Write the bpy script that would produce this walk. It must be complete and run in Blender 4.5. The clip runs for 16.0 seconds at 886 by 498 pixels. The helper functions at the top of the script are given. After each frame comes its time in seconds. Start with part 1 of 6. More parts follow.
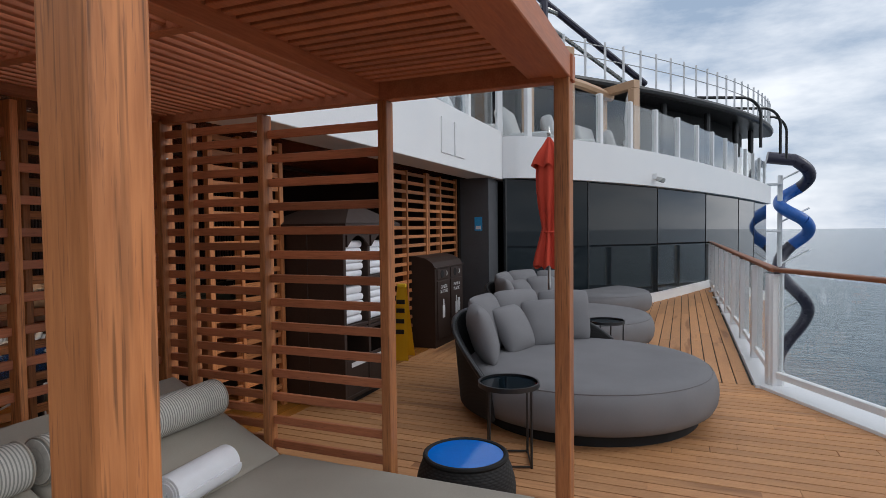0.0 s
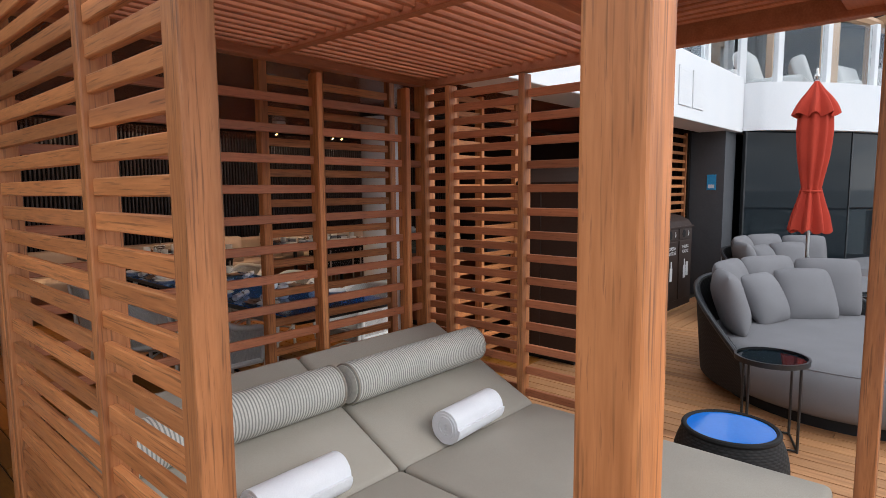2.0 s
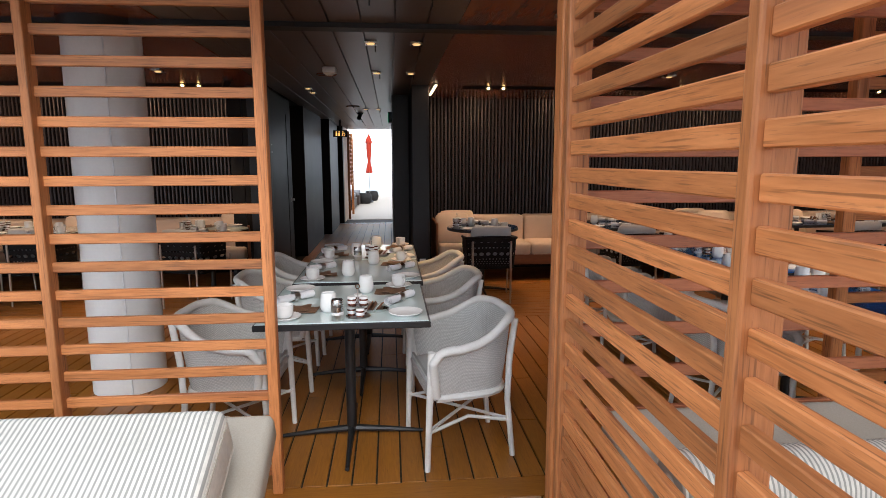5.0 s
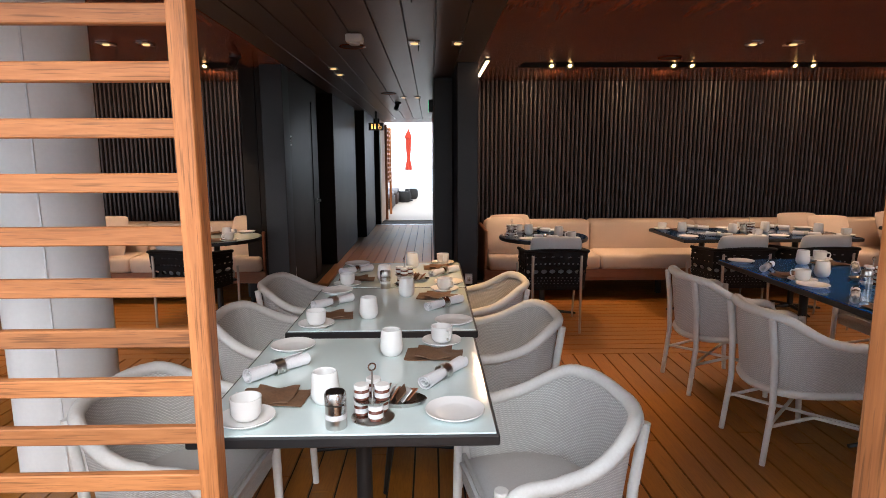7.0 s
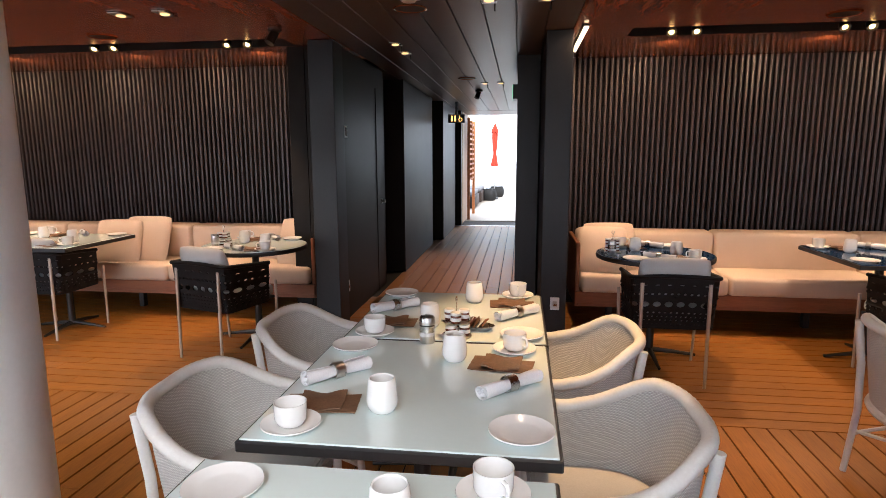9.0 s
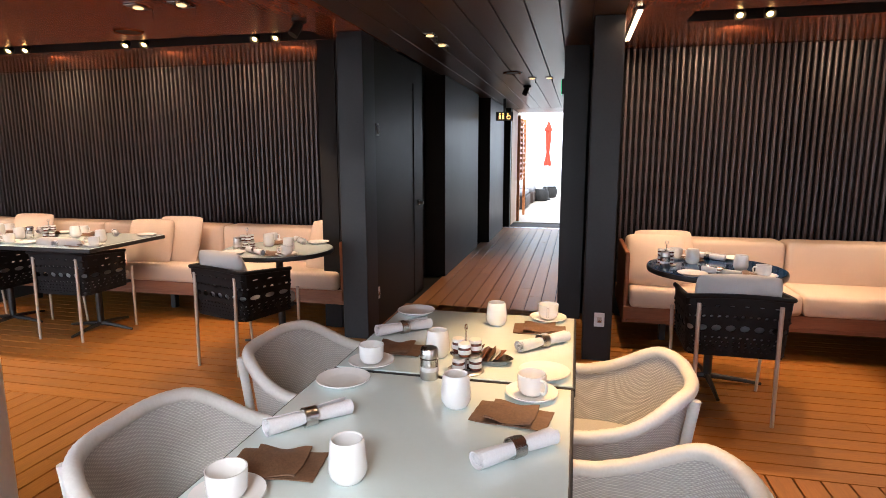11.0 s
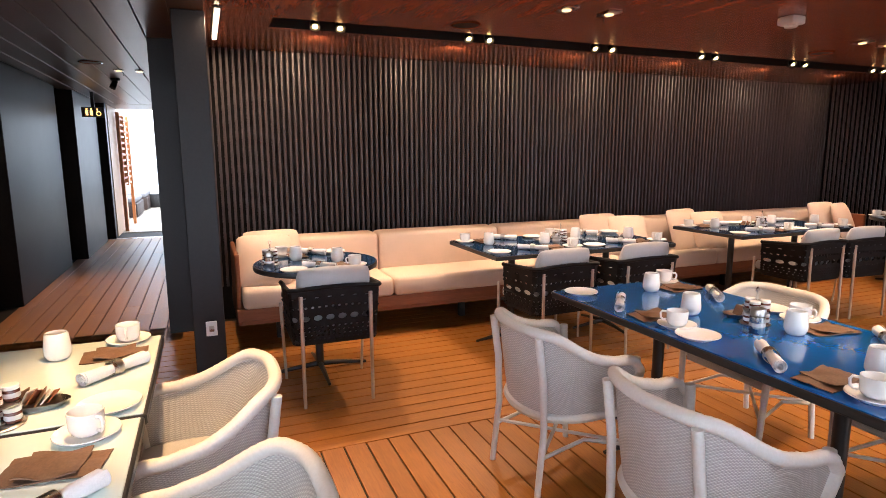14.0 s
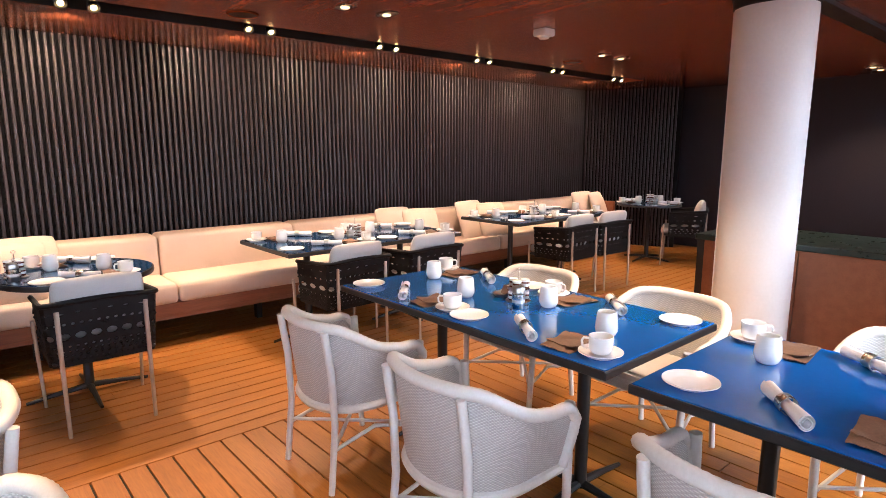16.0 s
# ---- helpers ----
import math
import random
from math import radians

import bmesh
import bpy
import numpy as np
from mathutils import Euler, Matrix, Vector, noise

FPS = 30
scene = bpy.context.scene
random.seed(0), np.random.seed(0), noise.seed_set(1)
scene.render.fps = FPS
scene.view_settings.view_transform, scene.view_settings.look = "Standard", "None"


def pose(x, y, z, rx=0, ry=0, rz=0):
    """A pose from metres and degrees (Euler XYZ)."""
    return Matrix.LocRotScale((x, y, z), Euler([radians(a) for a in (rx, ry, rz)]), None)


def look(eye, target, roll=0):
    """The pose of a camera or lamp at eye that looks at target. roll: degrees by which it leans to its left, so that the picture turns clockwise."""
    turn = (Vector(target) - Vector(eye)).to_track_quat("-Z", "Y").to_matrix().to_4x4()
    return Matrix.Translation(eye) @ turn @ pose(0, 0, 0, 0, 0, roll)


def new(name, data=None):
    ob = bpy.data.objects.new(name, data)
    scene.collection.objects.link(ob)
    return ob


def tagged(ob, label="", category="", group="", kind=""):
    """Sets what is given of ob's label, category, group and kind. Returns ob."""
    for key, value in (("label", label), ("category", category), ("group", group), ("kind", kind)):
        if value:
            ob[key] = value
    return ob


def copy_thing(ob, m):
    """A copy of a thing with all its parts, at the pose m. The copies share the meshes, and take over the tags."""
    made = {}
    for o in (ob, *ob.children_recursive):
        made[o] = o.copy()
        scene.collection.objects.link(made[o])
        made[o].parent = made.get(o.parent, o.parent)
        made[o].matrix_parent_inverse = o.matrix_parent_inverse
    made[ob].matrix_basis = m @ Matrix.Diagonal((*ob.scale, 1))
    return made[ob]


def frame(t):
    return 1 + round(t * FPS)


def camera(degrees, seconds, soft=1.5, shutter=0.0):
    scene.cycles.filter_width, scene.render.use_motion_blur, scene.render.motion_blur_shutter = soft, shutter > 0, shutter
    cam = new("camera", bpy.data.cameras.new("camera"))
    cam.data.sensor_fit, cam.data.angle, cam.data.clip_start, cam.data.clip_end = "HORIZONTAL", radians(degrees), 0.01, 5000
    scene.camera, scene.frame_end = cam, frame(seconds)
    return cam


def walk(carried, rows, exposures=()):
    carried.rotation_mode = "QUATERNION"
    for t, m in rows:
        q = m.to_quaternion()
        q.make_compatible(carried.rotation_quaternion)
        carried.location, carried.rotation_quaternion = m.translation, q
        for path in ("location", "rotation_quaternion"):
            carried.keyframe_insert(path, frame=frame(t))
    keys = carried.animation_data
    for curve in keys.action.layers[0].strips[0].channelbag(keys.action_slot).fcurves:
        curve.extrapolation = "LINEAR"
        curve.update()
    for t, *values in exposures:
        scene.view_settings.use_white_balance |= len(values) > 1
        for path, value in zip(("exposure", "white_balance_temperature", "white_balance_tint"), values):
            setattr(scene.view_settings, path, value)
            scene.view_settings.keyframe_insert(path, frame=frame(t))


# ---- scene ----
cam = camera(74.9, 16.0, soft=0.5)
METRES, EYE, TILT, LEAN, TURN = 4.14, 1.51, 0.0, 0.0, 22.6
ROWS = [
    (0.0, 0.0, 0.0, 0.0, -0.03, -2.05, 0.64),
    (0.5, -0.0243, 0.0001, 0.0017, 4.22, -2.22, 0.71),
    (1.0, -0.049, -0.0053, 0.0022, 9.64, -2.33, 0.66),
    (1.5, -0.0637, -0.0089, 0.0022, 14.53, -4.64, 0.52),
    (2.0, -0.0742, -0.0144, -0.0007, 19.26, -5.93, 0.42),
    (2.5, -0.0873, -0.018, -0.0021, 24.65, -6.29, 0.34),
    (3.0, -0.105, -0.0188, -0.0028, 30.46, -6.42, 0.31),
    (3.5, -0.1277, -0.0221, -0.0026, 37.2, -6.36, 0.29),
    (4.0, -0.1573, -0.0134, -0.0041, 48.75, -7.17, 0.17),
    (4.5, -0.1888, 0.0136, -0.006, 58.49, -8.4, 0.07),
    (7.0, -0.503, 0.1452, -0.0138, 66.15, -8.87, 0.24),
    (7.5, -0.5721, 0.1797, -0.0153, 67.07, -9.78, 0.26),
    (8.0, -0.6303, 0.2214, -0.0161, 72.61, -10.04, 0.27),
    (8.5, -0.6799, 0.246, -0.0191, 74.44, -10.21, 0.22),
    (9.0, -0.7334, 0.2623, -0.0173, 74.92, -9.21, 0.17),
    (10.4, -0.7851, 0.3137, -0.0165, 78.6, -9.25, 0.09),
    (11.5, -0.8222, 0.3215, -0.0157, 81.0, -9.28, 0.01),
    (12.0, -0.8215, 0.3290, -0.0161, 74.6, -9.42, 0.09),
    (12.5, -0.8151, 0.3387, -0.0147, 65.77, -8.72, 0.2),
    (13.0, -0.8058, 0.35, -0.0157, 57.55, -9.23, 0.21),
    (13.5, -0.7984, 0.3593, -0.0152, 51.16, -9.12, 0.22),
    (14.0, -0.7917, 0.366, -0.0156, 45.11, -9.28, 0.19),
    (14.5, -0.7846, 0.3705, -0.0158, 39.23, -9.38, 0.16),
    (15.0, -0.7775, 0.3722, -0.0156, 34.31, -9.56, 0.12),
    (15.5, -0.7705, 0.3743, -0.0157, 29.98, -9.77, 0.08),
    (16.0, -0.7636, 0.3756, -0.0153, 26.25, -9.78, 0.06),
]
walk(cam, [(t, pose(0, 0, EYE, TILT, LEAN, TURN) @ pose(METRES * x, METRES * y, METRES * z, 90 + pitch, roll, yaw)) for t, x, y, z, yaw, pitch, roll in ROWS],
     exposures=[(t, s, k, 10) for t, s, k in ((0.0, -0.5, 6050), (1.0, -0.22, 6050), (1.5, 0.06, 6050), (2.5, 0.55, 6050), (3.5, 0.88, 6050), (4.5, 0.9, 6050), (7.0, 1.30, 6000), (9.0, 1.87, 5950), (12.0, 2.20, 5850), (14.0, 2.42, 5700), (16.0, 2.74, 5450))])


# ---- light ----
world = bpy.data.worlds.new("sky")
scene.world = world
world.use_nodes = True
wn, wl = world.node_tree.nodes, world.node_tree.links
wn.clear()
SUN_EL, SUN_AZ = 36.0, 78.0
sky = wn.new("ShaderNodeTexSky")
sky.sky_type, sky.sun_disc = "NISHITA", False
sky.sun_elevation, sky.sun_rotation, sky.air_density, sky.dust_density = radians(SUN_EL), radians(SUN_AZ), 1.0, 2.5
wc = wn.new("ShaderNodeTexCoord")
wm = wn.new("ShaderNodeMapping")
wm.inputs["Scale"].default_value = (1.6, 1.6, 5.0)
cloud = wn.new("ShaderNodeTexNoise")
cloud.inputs["Scale"].default_value, cloud.inputs["Detail"].default_value, cloud.inputs["Roughness"].default_value = 1.7, 8.0, 0.58
ramp = wn.new("ShaderNodeValToRGB")
ramp.color_ramp.elements[0].position, ramp.color_ramp.elements[0].color = 0.34, (5.6, 6.9, 8.6, 1)
ramp.color_ramp.elements[1].position, ramp.color_ramp.elements[1].color = 0.60, (15.5, 15.4, 15.2, 1)
cmix = wn.new("ShaderNodeMix")
cmix.data_type = "RGBA"
cmix.inputs[0].default_value = 0.88
bg = wn.new("ShaderNodeBackground")
bg.inputs["Strength"].default_value = 0.10
wout = wn.new("ShaderNodeOutputWorld")
wl.new(wc.outputs["Generated"], wm.inputs["Vector"])
wl.new(wm.outputs["Vector"], cloud.inputs["Vector"])
wl.new(cloud.outputs["Fac"], ramp.inputs["Fac"])
wl.new(sky.outputs["Color"], cmix.inputs[6])
wl.new(ramp.outputs["Color"], cmix.inputs[7])
wl.new(cmix.outputs[2], bg.inputs["Color"])
wl.new(bg.outputs["Background"], wout.inputs["Surface"])

sun_data = bpy.data.lights.new("sun", "SUN")
sun_data.energy, sun_data.angle, sun_data.color = 1.1, radians(28), (1.0, 0.95, 0.88)
sun = new("sun", sun_data)
az, el = radians(SUN_AZ), radians(SUN_EL)
sun_dir = Vector((math.sin(az) * math.cos(el), math.cos(az) * math.cos(el), math.sin(el)))
sun.matrix_world = look(sun_dir * 60, (0, 0, 0))

WARM = (1.0, 0.63, 0.36)


def spot_light(x, y, z, tx, ty, tz, watts, size=75, blend=0.6):
    d = bpy.data.lights.new("spot_light", "SPOT")
    d.energy, d.spot_size, d.spot_blend, d.color, d.shadow_soft_size = watts * 0.31, radians(size), blend, WARM, 0.03
    o = new("spot_light", d)
    o.matrix_world = look((x, y, z), (tx, ty, tz))
    return o


# ---- materials ----
def mat(name, c1, c2=None, scale=6.0, stretch=(1, 1, 1), rough=0.6, rvar=0.1, bump=0.15, fine=60.0, metal=0.0,
        spec=0.5, piece=0.0, coat=0.0, wear=None, wear_at=0.62, streak=None, pores=False):
    """A surface with broad and fine variation between two colours; piece: how much single pieces differ."""
    m = bpy.data.materials.new(name)
    m.use_nodes = True
    n, l = m.node_tree.nodes, m.node_tree.links
    b = n["Principled BSDF"]
    c2 = c2 or tuple(v * 0.8 for v in c1)
    tc, mp = n.new("ShaderNodeTexCoord"), n.new("ShaderNodeMapping")
    mp.inputs["Scale"].default_value = stretch
    info = n.new("ShaderNodeObjectInfo")
    shift = n.new("ShaderNodeVectorMath")
    shift.operation = "MULTIPLY_ADD"
    shift.inputs[1].default_value = (37.0, 53.0, 71.0)
    l.new(info.outputs["Random"], shift.inputs[0])
    l.new(tc.outputs["Object"], shift.inputs[2])
    l.new(shift.outputs[0], mp.inputs["Vector"])
    a, f = n.new("ShaderNodeTexNoise"), n.new("ShaderNodeTexNoise")
    a.inputs["Scale"].default_value, a.inputs["Detail"].default_value = scale, 5.0
    f.inputs["Scale"].default_value, f.inputs["Detail"].default_value = fine, 4.0
    l.new(mp.outputs["Vector"], a.inputs["Vector"])
    l.new(mp.outputs["Vector"], f.inputs["Vector"])
    add = n.new("ShaderNodeMath")
    add.operation = "MULTIPLY_ADD"
    add.inputs[1].default_value = 0.5
    half = n.new("ShaderNodeMath")
    half.operation = "MULTIPLY"
    half.inputs[1].default_value = 0.5
    l.new(f.outputs["Fac"], half.inputs[0])
    l.new(a.outputs["Fac"], add.inputs[0])
    l.new(half.outputs[0], add.inputs[2])
    r = n.new("ShaderNodeValToRGB")
    r.color_ramp.elements[0].position, r.color_ramp.elements[1].position = 0.36, 0.64
    r.color_ramp.elements[0].color, r.color_ramp.elements[1].color = (*c2, 1), (*c1, 1)
    l.new(add.outputs[0], r.inputs["Fac"])
    out = r.outputs["Color"]
    if wear:
        w = n.new("ShaderNodeTexNoise")
        w.inputs["Scale"].default_value, w.inputs["Detail"].default_value = scale * 0.35, 6.0
        l.new(mp.outputs["Vector"], w.inputs["Vector"])
        wr = n.new("ShaderNodeMapRange")
        wr.inputs["From Min"].default_value, wr.inputs["From Max"].default_value = wear_at, wear_at + 0.08
        l.new(w.outputs["Fac"], wr.inputs["Value"])
        wx = n.new("ShaderNodeMix")
        wx.data_type = "RGBA"
        wx.inputs[7].default_value = (*wear, 1)
        l.new(wr.outputs[0], wx.inputs[0])
        l.new(out, wx.inputs[6])
        out = wx.outputs[2]
    if streak:
        sm, sk = n.new("ShaderNodeMapping"), n.new("ShaderNodeTexNoise")
        sm.inputs["Scale"].default_value = tuple(v * 2.2 if v > 1 else v * 1.4 for v in stretch)
        sk.inputs["Scale"].default_value, sk.inputs["Detail"].default_value, sk.inputs["Roughness"].default_value = 34.0, 3.0, 0.7
        l.new(shift.outputs[0], sm.inputs["Vector"])
        l.new(sm.outputs["Vector"], sk.inputs["Vector"])
        sr = n.new("ShaderNodeMapRange")
        sr.inputs["From Min"].default_value, sr.inputs["From Max"].default_value = 0.60, 0.68
        sr.inputs["To Max"].default_value = 0.75
        l.new(sk.outputs["Fac"], sr.inputs["Value"])
        sx_ = n.new("ShaderNodeMix")
        sx_.data_type = "RGBA"
        sx_.inputs[7].default_value = (*streak, 1)
        l.new(sr.outputs[0], sx_.inputs[0])
        l.new(out, sx_.inputs[6])
        out = sx_.outputs[2]
    if pores:
        for size, cut, dark in ((170.0, 0.58, 0.55), (75.0, 0.60, 0.74), (11.0, 0.50, 0.82)):
            pm, pk = n.new("ShaderNodeMapping"), n.new("ShaderNodeTexNoise")
            pm.inputs["Scale"].default_value = tuple(1.0 if v > 1 else 0.035 for v in stretch)
            pk.inputs["Scale"].default_value, pk.inputs["Detail"].default_value = size, 2.0
            l.new(shift.outputs[0], pm.inputs["Vector"])
            l.new(pm.outputs["Vector"], pk.inputs["Vector"])
            pr = n.new("ShaderNodeMapRange")
            pr.inputs["From Min"].default_value, pr.inputs["From Max"].default_value = cut, cut + 0.10
            pr.inputs["To Min"].default_value, pr.inputs["To Max"].default_value = 1.0, dark
            l.new(pk.outputs["Fac"], pr.inputs["Value"])
            px_ = n.new("ShaderNodeMix")
            px_.data_type, px_.blend_type = "RGBA", "MULTIPLY"
            px_.inputs[0].default_value = 1.0
            l.new(out, px_.inputs[6])
            l.new(pr.outputs[0], px_.inputs[7])
            out = px_.outputs[2]
    if piece:
        mr = n.new("ShaderNodeMapRange")
        mr.inputs["To Min"].default_value, mr.inputs["To Max"].default_value = 1 - piece, 1 + piece
        l.new(info.outputs["Random"], mr.inputs["Value"])
        hs = n.new("ShaderNodeHueSaturation")
        l.new(mr.outputs[0], hs.inputs["Value"])
        l.new(out, hs.inputs["Color"])
        out = hs.outputs["Color"]
    l.new(out, b.inputs["Base Color"])
    rr = n.new("ShaderNodeMapRange")
    rr.inputs["To Min"].default_value, rr.inputs["To Max"].default_value = max(rough - rvar, 0.02), min(rough + rvar, 1)
    l.new(a.outputs["Fac"], rr.inputs["Value"])
    l.new(rr.outputs[0], b.inputs["Roughness"])
    b.inputs["Metallic"].default_value = metal
    b.inputs["Specular IOR Level"].default_value = spec
    b.inputs["Coat Weight"].default_value = coat
    b.inputs["Coat Roughness"].default_value = 0.12
    if bump:
        bp = n.new("ShaderNodeBump")
        bp.inputs["Strength"].default_value, bp.inputs["Distance"].default_value = bump, 0.004
        l.new(add.outputs[0], bp.inputs["Height"])
        l.new(bp.outputs["Normal"], b.inputs["Normal"])
    return m


def weave(name, c1, c2, nu, nv, rough=0.75, depth=0.6, spec=0.3):
    """Woven strands that pass over and under one another, nu and nv pairs of them over the surface's own u and v."""
    m = mat(name, c1, c2, scale=5.0, rough=rough, bump=0, spec=spec)
    n, l = m.node_tree.nodes, m.node_tree.links
    b = n["Principled BSDF"]
    uv, sp = n.new("ShaderNodeUVMap"), n.new("ShaderNodeSeparateXYZ")
    l.new(uv.outputs[0], sp.inputs[0])

    def op(kind, a, c, d=None):
        q = n.new("ShaderNodeMath")
        q.operation = kind
        for k, v in enumerate((a, c, d)):
            if v is None:
                continue
            if isinstance(v, (int, float)):
                q.inputs[k].default_value = v
            else:
                l.new(v, q.inputs[k])
        return q.outputs[0]
    su = op("SINE", op("MULTIPLY", sp.outputs[0], 2 * math.pi * nu), None)
    sv = op("SINE", op("MULTIPLY", sp.outputs[1], 2 * math.pi * nv), None)
    # a strand is high where the two waves agree, and every strand has its own round back
    over = op("MULTIPLY_ADD", op("MULTIPLY", su, sv), 0.5, 0.5)
    ridge = op("ABSOLUTE", op("SINE", op("MULTIPLY", sp.outputs[1], 2 * math.pi * nv), None), None)
    high = op("MULTIPLY_ADD", op("POWER", ridge, 0.5), 0.45, op("MULTIPLY", over, 0.55))
    # Low spots darken in the colour too: painted shade between the strands.
    mr = n.new("ShaderNodeMapRange")
    mr.inputs["To Min"].default_value = 1 - depth
    l.new(high, mr.inputs["Value"])
    old = b.inputs["Base Color"].links[0].from_socket
    mx = n.new("ShaderNodeMix")
    mx.data_type, mx.blend_type = "RGBA", "MULTIPLY"
    mx.inputs[0].default_value = 1.0
    l.new(old, mx.inputs[6])
    l.new(mr.outputs[0], mx.inputs[7])
    l.new(mx.outputs[2], b.inputs["Base Color"])
    bp = n.new("ShaderNodeBump")
    bp.inputs["Strength"].default_value, bp.inputs["Distance"].default_value = 0.8, 0.004
    l.new(high, bp.inputs["Height"])
    l.new(bp.outputs["Normal"], b.inputs["Normal"])
    return m


def striped(name, c1, c2, pitch, axis=0):
    """Woven cloth with narrow stripes across one local axis."""
    m = mat(name, c1, scale=8.0, rough=0.85, bump=0.1, spec=0.2)
    n, l = m.node_tree.nodes, m.node_tree.links
    b = n["Principled BSDF"]
    tc, sp = n.new("ShaderNodeTexCoord"), n.new("ShaderNodeSeparateXYZ")
    l.new(tc.outputs["Object"], sp.inputs[0])
    w = n.new("ShaderNodeMath")
    w.operation, w.inputs[1].default_value = "MULTIPLY", 2 * math.pi / pitch
    l.new(sp.outputs[axis], w.inputs[0])
    sn = n.new("ShaderNodeMath")
    sn.operation = "SINE"
    l.new(w.outputs[0], sn.inputs[0])
    mr = n.new("ShaderNodeMapRange")
    mr.inputs["From Min"].default_value, mr.inputs["From Max"].default_value = -0.1, 0.5
    l.new(sn.outputs[0], mr.inputs["Value"])
    old = b.inputs["Base Color"].links[0].from_socket
    mx = n.new("ShaderNodeMix")
    mx.data_type = "RGBA"
    mx.inputs[7].default_value = (*c2, 1)
    l.new(mr.outputs[0], mx.inputs[0])
    l.new(old, mx.inputs[6])
    l.new(mx.outputs[2], b.inputs["Base Color"])
    return m


def glow(name, color, strength):
    m = bpy.data.materials.new(name)
    m.use_nodes = True
    b = m.node_tree.nodes["Principled BSDF"]
    b.inputs["Base Color"].default_value = (*color, 1)
    b.inputs["Emission Color"].default_value = (*color, 1)
    b.inputs["Emission Strength"].default_value = strength
    return m


def glassy(name, color, rough=0.02, ior=1.45):
    m = bpy.data.materials.new(name)
    m.use_nodes = True
    b = m.node_tree.nodes["Principled BSDF"]
    b.inputs["Base Color"].default_value = (*color, 1)
    b.inputs["Transmission Weight"].default_value = 1.0
    b.inputs["Roughness"].default_value, b.inputs["IOR"].default_value = rough, ior
    return m


TEAK1, TEAK2 = (0.59, 0.235, 0.080), (0.41, 0.145, 0.042)
teak = {a: mat("teak_" + a, TEAK1, TEAK2, scale=7.0, stretch=st, rough=0.55, bump=0.25, fine=45.0, piece=0.24,
               wear=(0.33, 0.12, 0.045), wear_at=0.60, streak=(0.30, 0.112, 0.042), pores=True)
        for a, st in (("x", (0.25, 3, 3)), ("y", (3, 0.25, 3)), ("z", (3, 3, 0.25)))}
# Teak of the inner lattices; the roof's shade is put into the colour.
teak_shade = {a: mat("teak_shaded_" + a, (0.44, 0.155, 0.066), (0.31, 0.100, 0.040), scale=7.0, stretch=st, rough=0.5, bump=0.25, fine=45.0, piece=0.25, streak=(0.16, 0.06, 0.028))
             for a, st in (("x", (0.25, 3, 3)), ("y", (3, 0.25, 3)))}
teak_red = mat("teak_roof", (0.50, 0.180, 0.080), (0.37, 0.120, 0.050), scale=7.0, stretch=(3, 0.25, 3), rough=0.55, bump=0.2, fine=45, piece=0.15)
deck_x = mat("deck_plank_x", (0.53, 0.27, 0.115), (0.41, 0.19, 0.075), scale=5.0, stretch=(0.3, 3, 3), rough=0.6, bump=0.2, fine=40, piece=0.12,
             wear=(0.27, 0.115, 0.042), wear_at=0.60, streak=(0.27, 0.125, 0.05))
deck_y = mat("deck_plank_y", (0.53, 0.27, 0.115), (0.41, 0.19, 0.075), scale=5.0, stretch=(3, 0.3, 3), rough=0.6, bump=0.2, fine=40, piece=0.12,
             wear=(0.27, 0.115, 0.042), wear_at=0.60, streak=(0.27, 0.125, 0.05))
floor_x = mat("floor_plank_x", (0.375, 0.147, 0.020), (0.275, 0.102, 0.013), scale=5.0, stretch=(0.3, 3, 3), rough=0.42, bump=0.15, fine=40, piece=0.08, streak=(0.20, 0.07, 0.014))
floor_y = mat("floor_plank_y", (0.375, 0.147, 0.020), (0.275, 0.102, 0.013), scale=5.0, stretch=(3, 0.3, 3), rough=0.42, bump=0.15, fine=40, piece=0.08, streak=(0.20, 0.07, 0.014))
caulk = mat("caulk", (0.03, 0.025, 0.02), rough=0.8)
floor_grey = mat("passage_plank", (0.47, 0.22, 0.075), (0.37, 0.165, 0.055), scale=5.0, stretch=(0.3, 3, 3), rough=0.45, bump=0.06, piece=0.1, spec=0.35)
black_paint = mat("black_paint", (0.016, 0.016, 0.018), (0.011, 0.011, 0.013), scale=3, rough=0.5, bump=0.05)
black_gloss = mat("black_gloss", (0.021, 0.0165, 0.0135), (0.016, 0.0125, 0.010), scale=3, rough=0.42, rvar=0.03, bump=0.0, spec=0.10)
slat_black = mat("slat_black", (0.060, 0.043, 0.043), (0.040, 0.030, 0.032), scale=6, stretch=(3, 3, 0.3), rough=0.42, bump=0.12, piece=0.15)
slat_back = mat("slat_backing", (0.006, 0.006, 0.007), rough=0.8, spec=0.2)
wood_dark = mat("ceiling_panel", (0.30, 0.090, 0.036), (0.23, 0.064, 0.025), scale=3, stretch=(0.25, 3, 1), rough=0.20, rvar=0.05, bump=0.01)
ceil_grey = mat("ceiling_plank", (0.105, 0.068, 0.052), (0.078, 0.050, 0.038), scale=3, stretch=(0.25, 3, 1), rough=0.34, rvar=0.04, bump=0.0)
white_paint = mat("white_paint", (0.80, 0.80, 0.80), (0.74, 0.75, 0.76), scale=1.5, rough=0.4, bump=0.05)
white_shell = mat("column_paint", (0.86, 0.86, 0.85), (0.82, 0.82, 0.81), scale=2.0, rough=0.45, bump=0.05)
cream = mat("cream_cloth", (0.68, 0.54, 0.43), (0.62, 0.49, 0.385), scale=4, fine=180, rough=0.9, bump=0.2, spec=0.2)
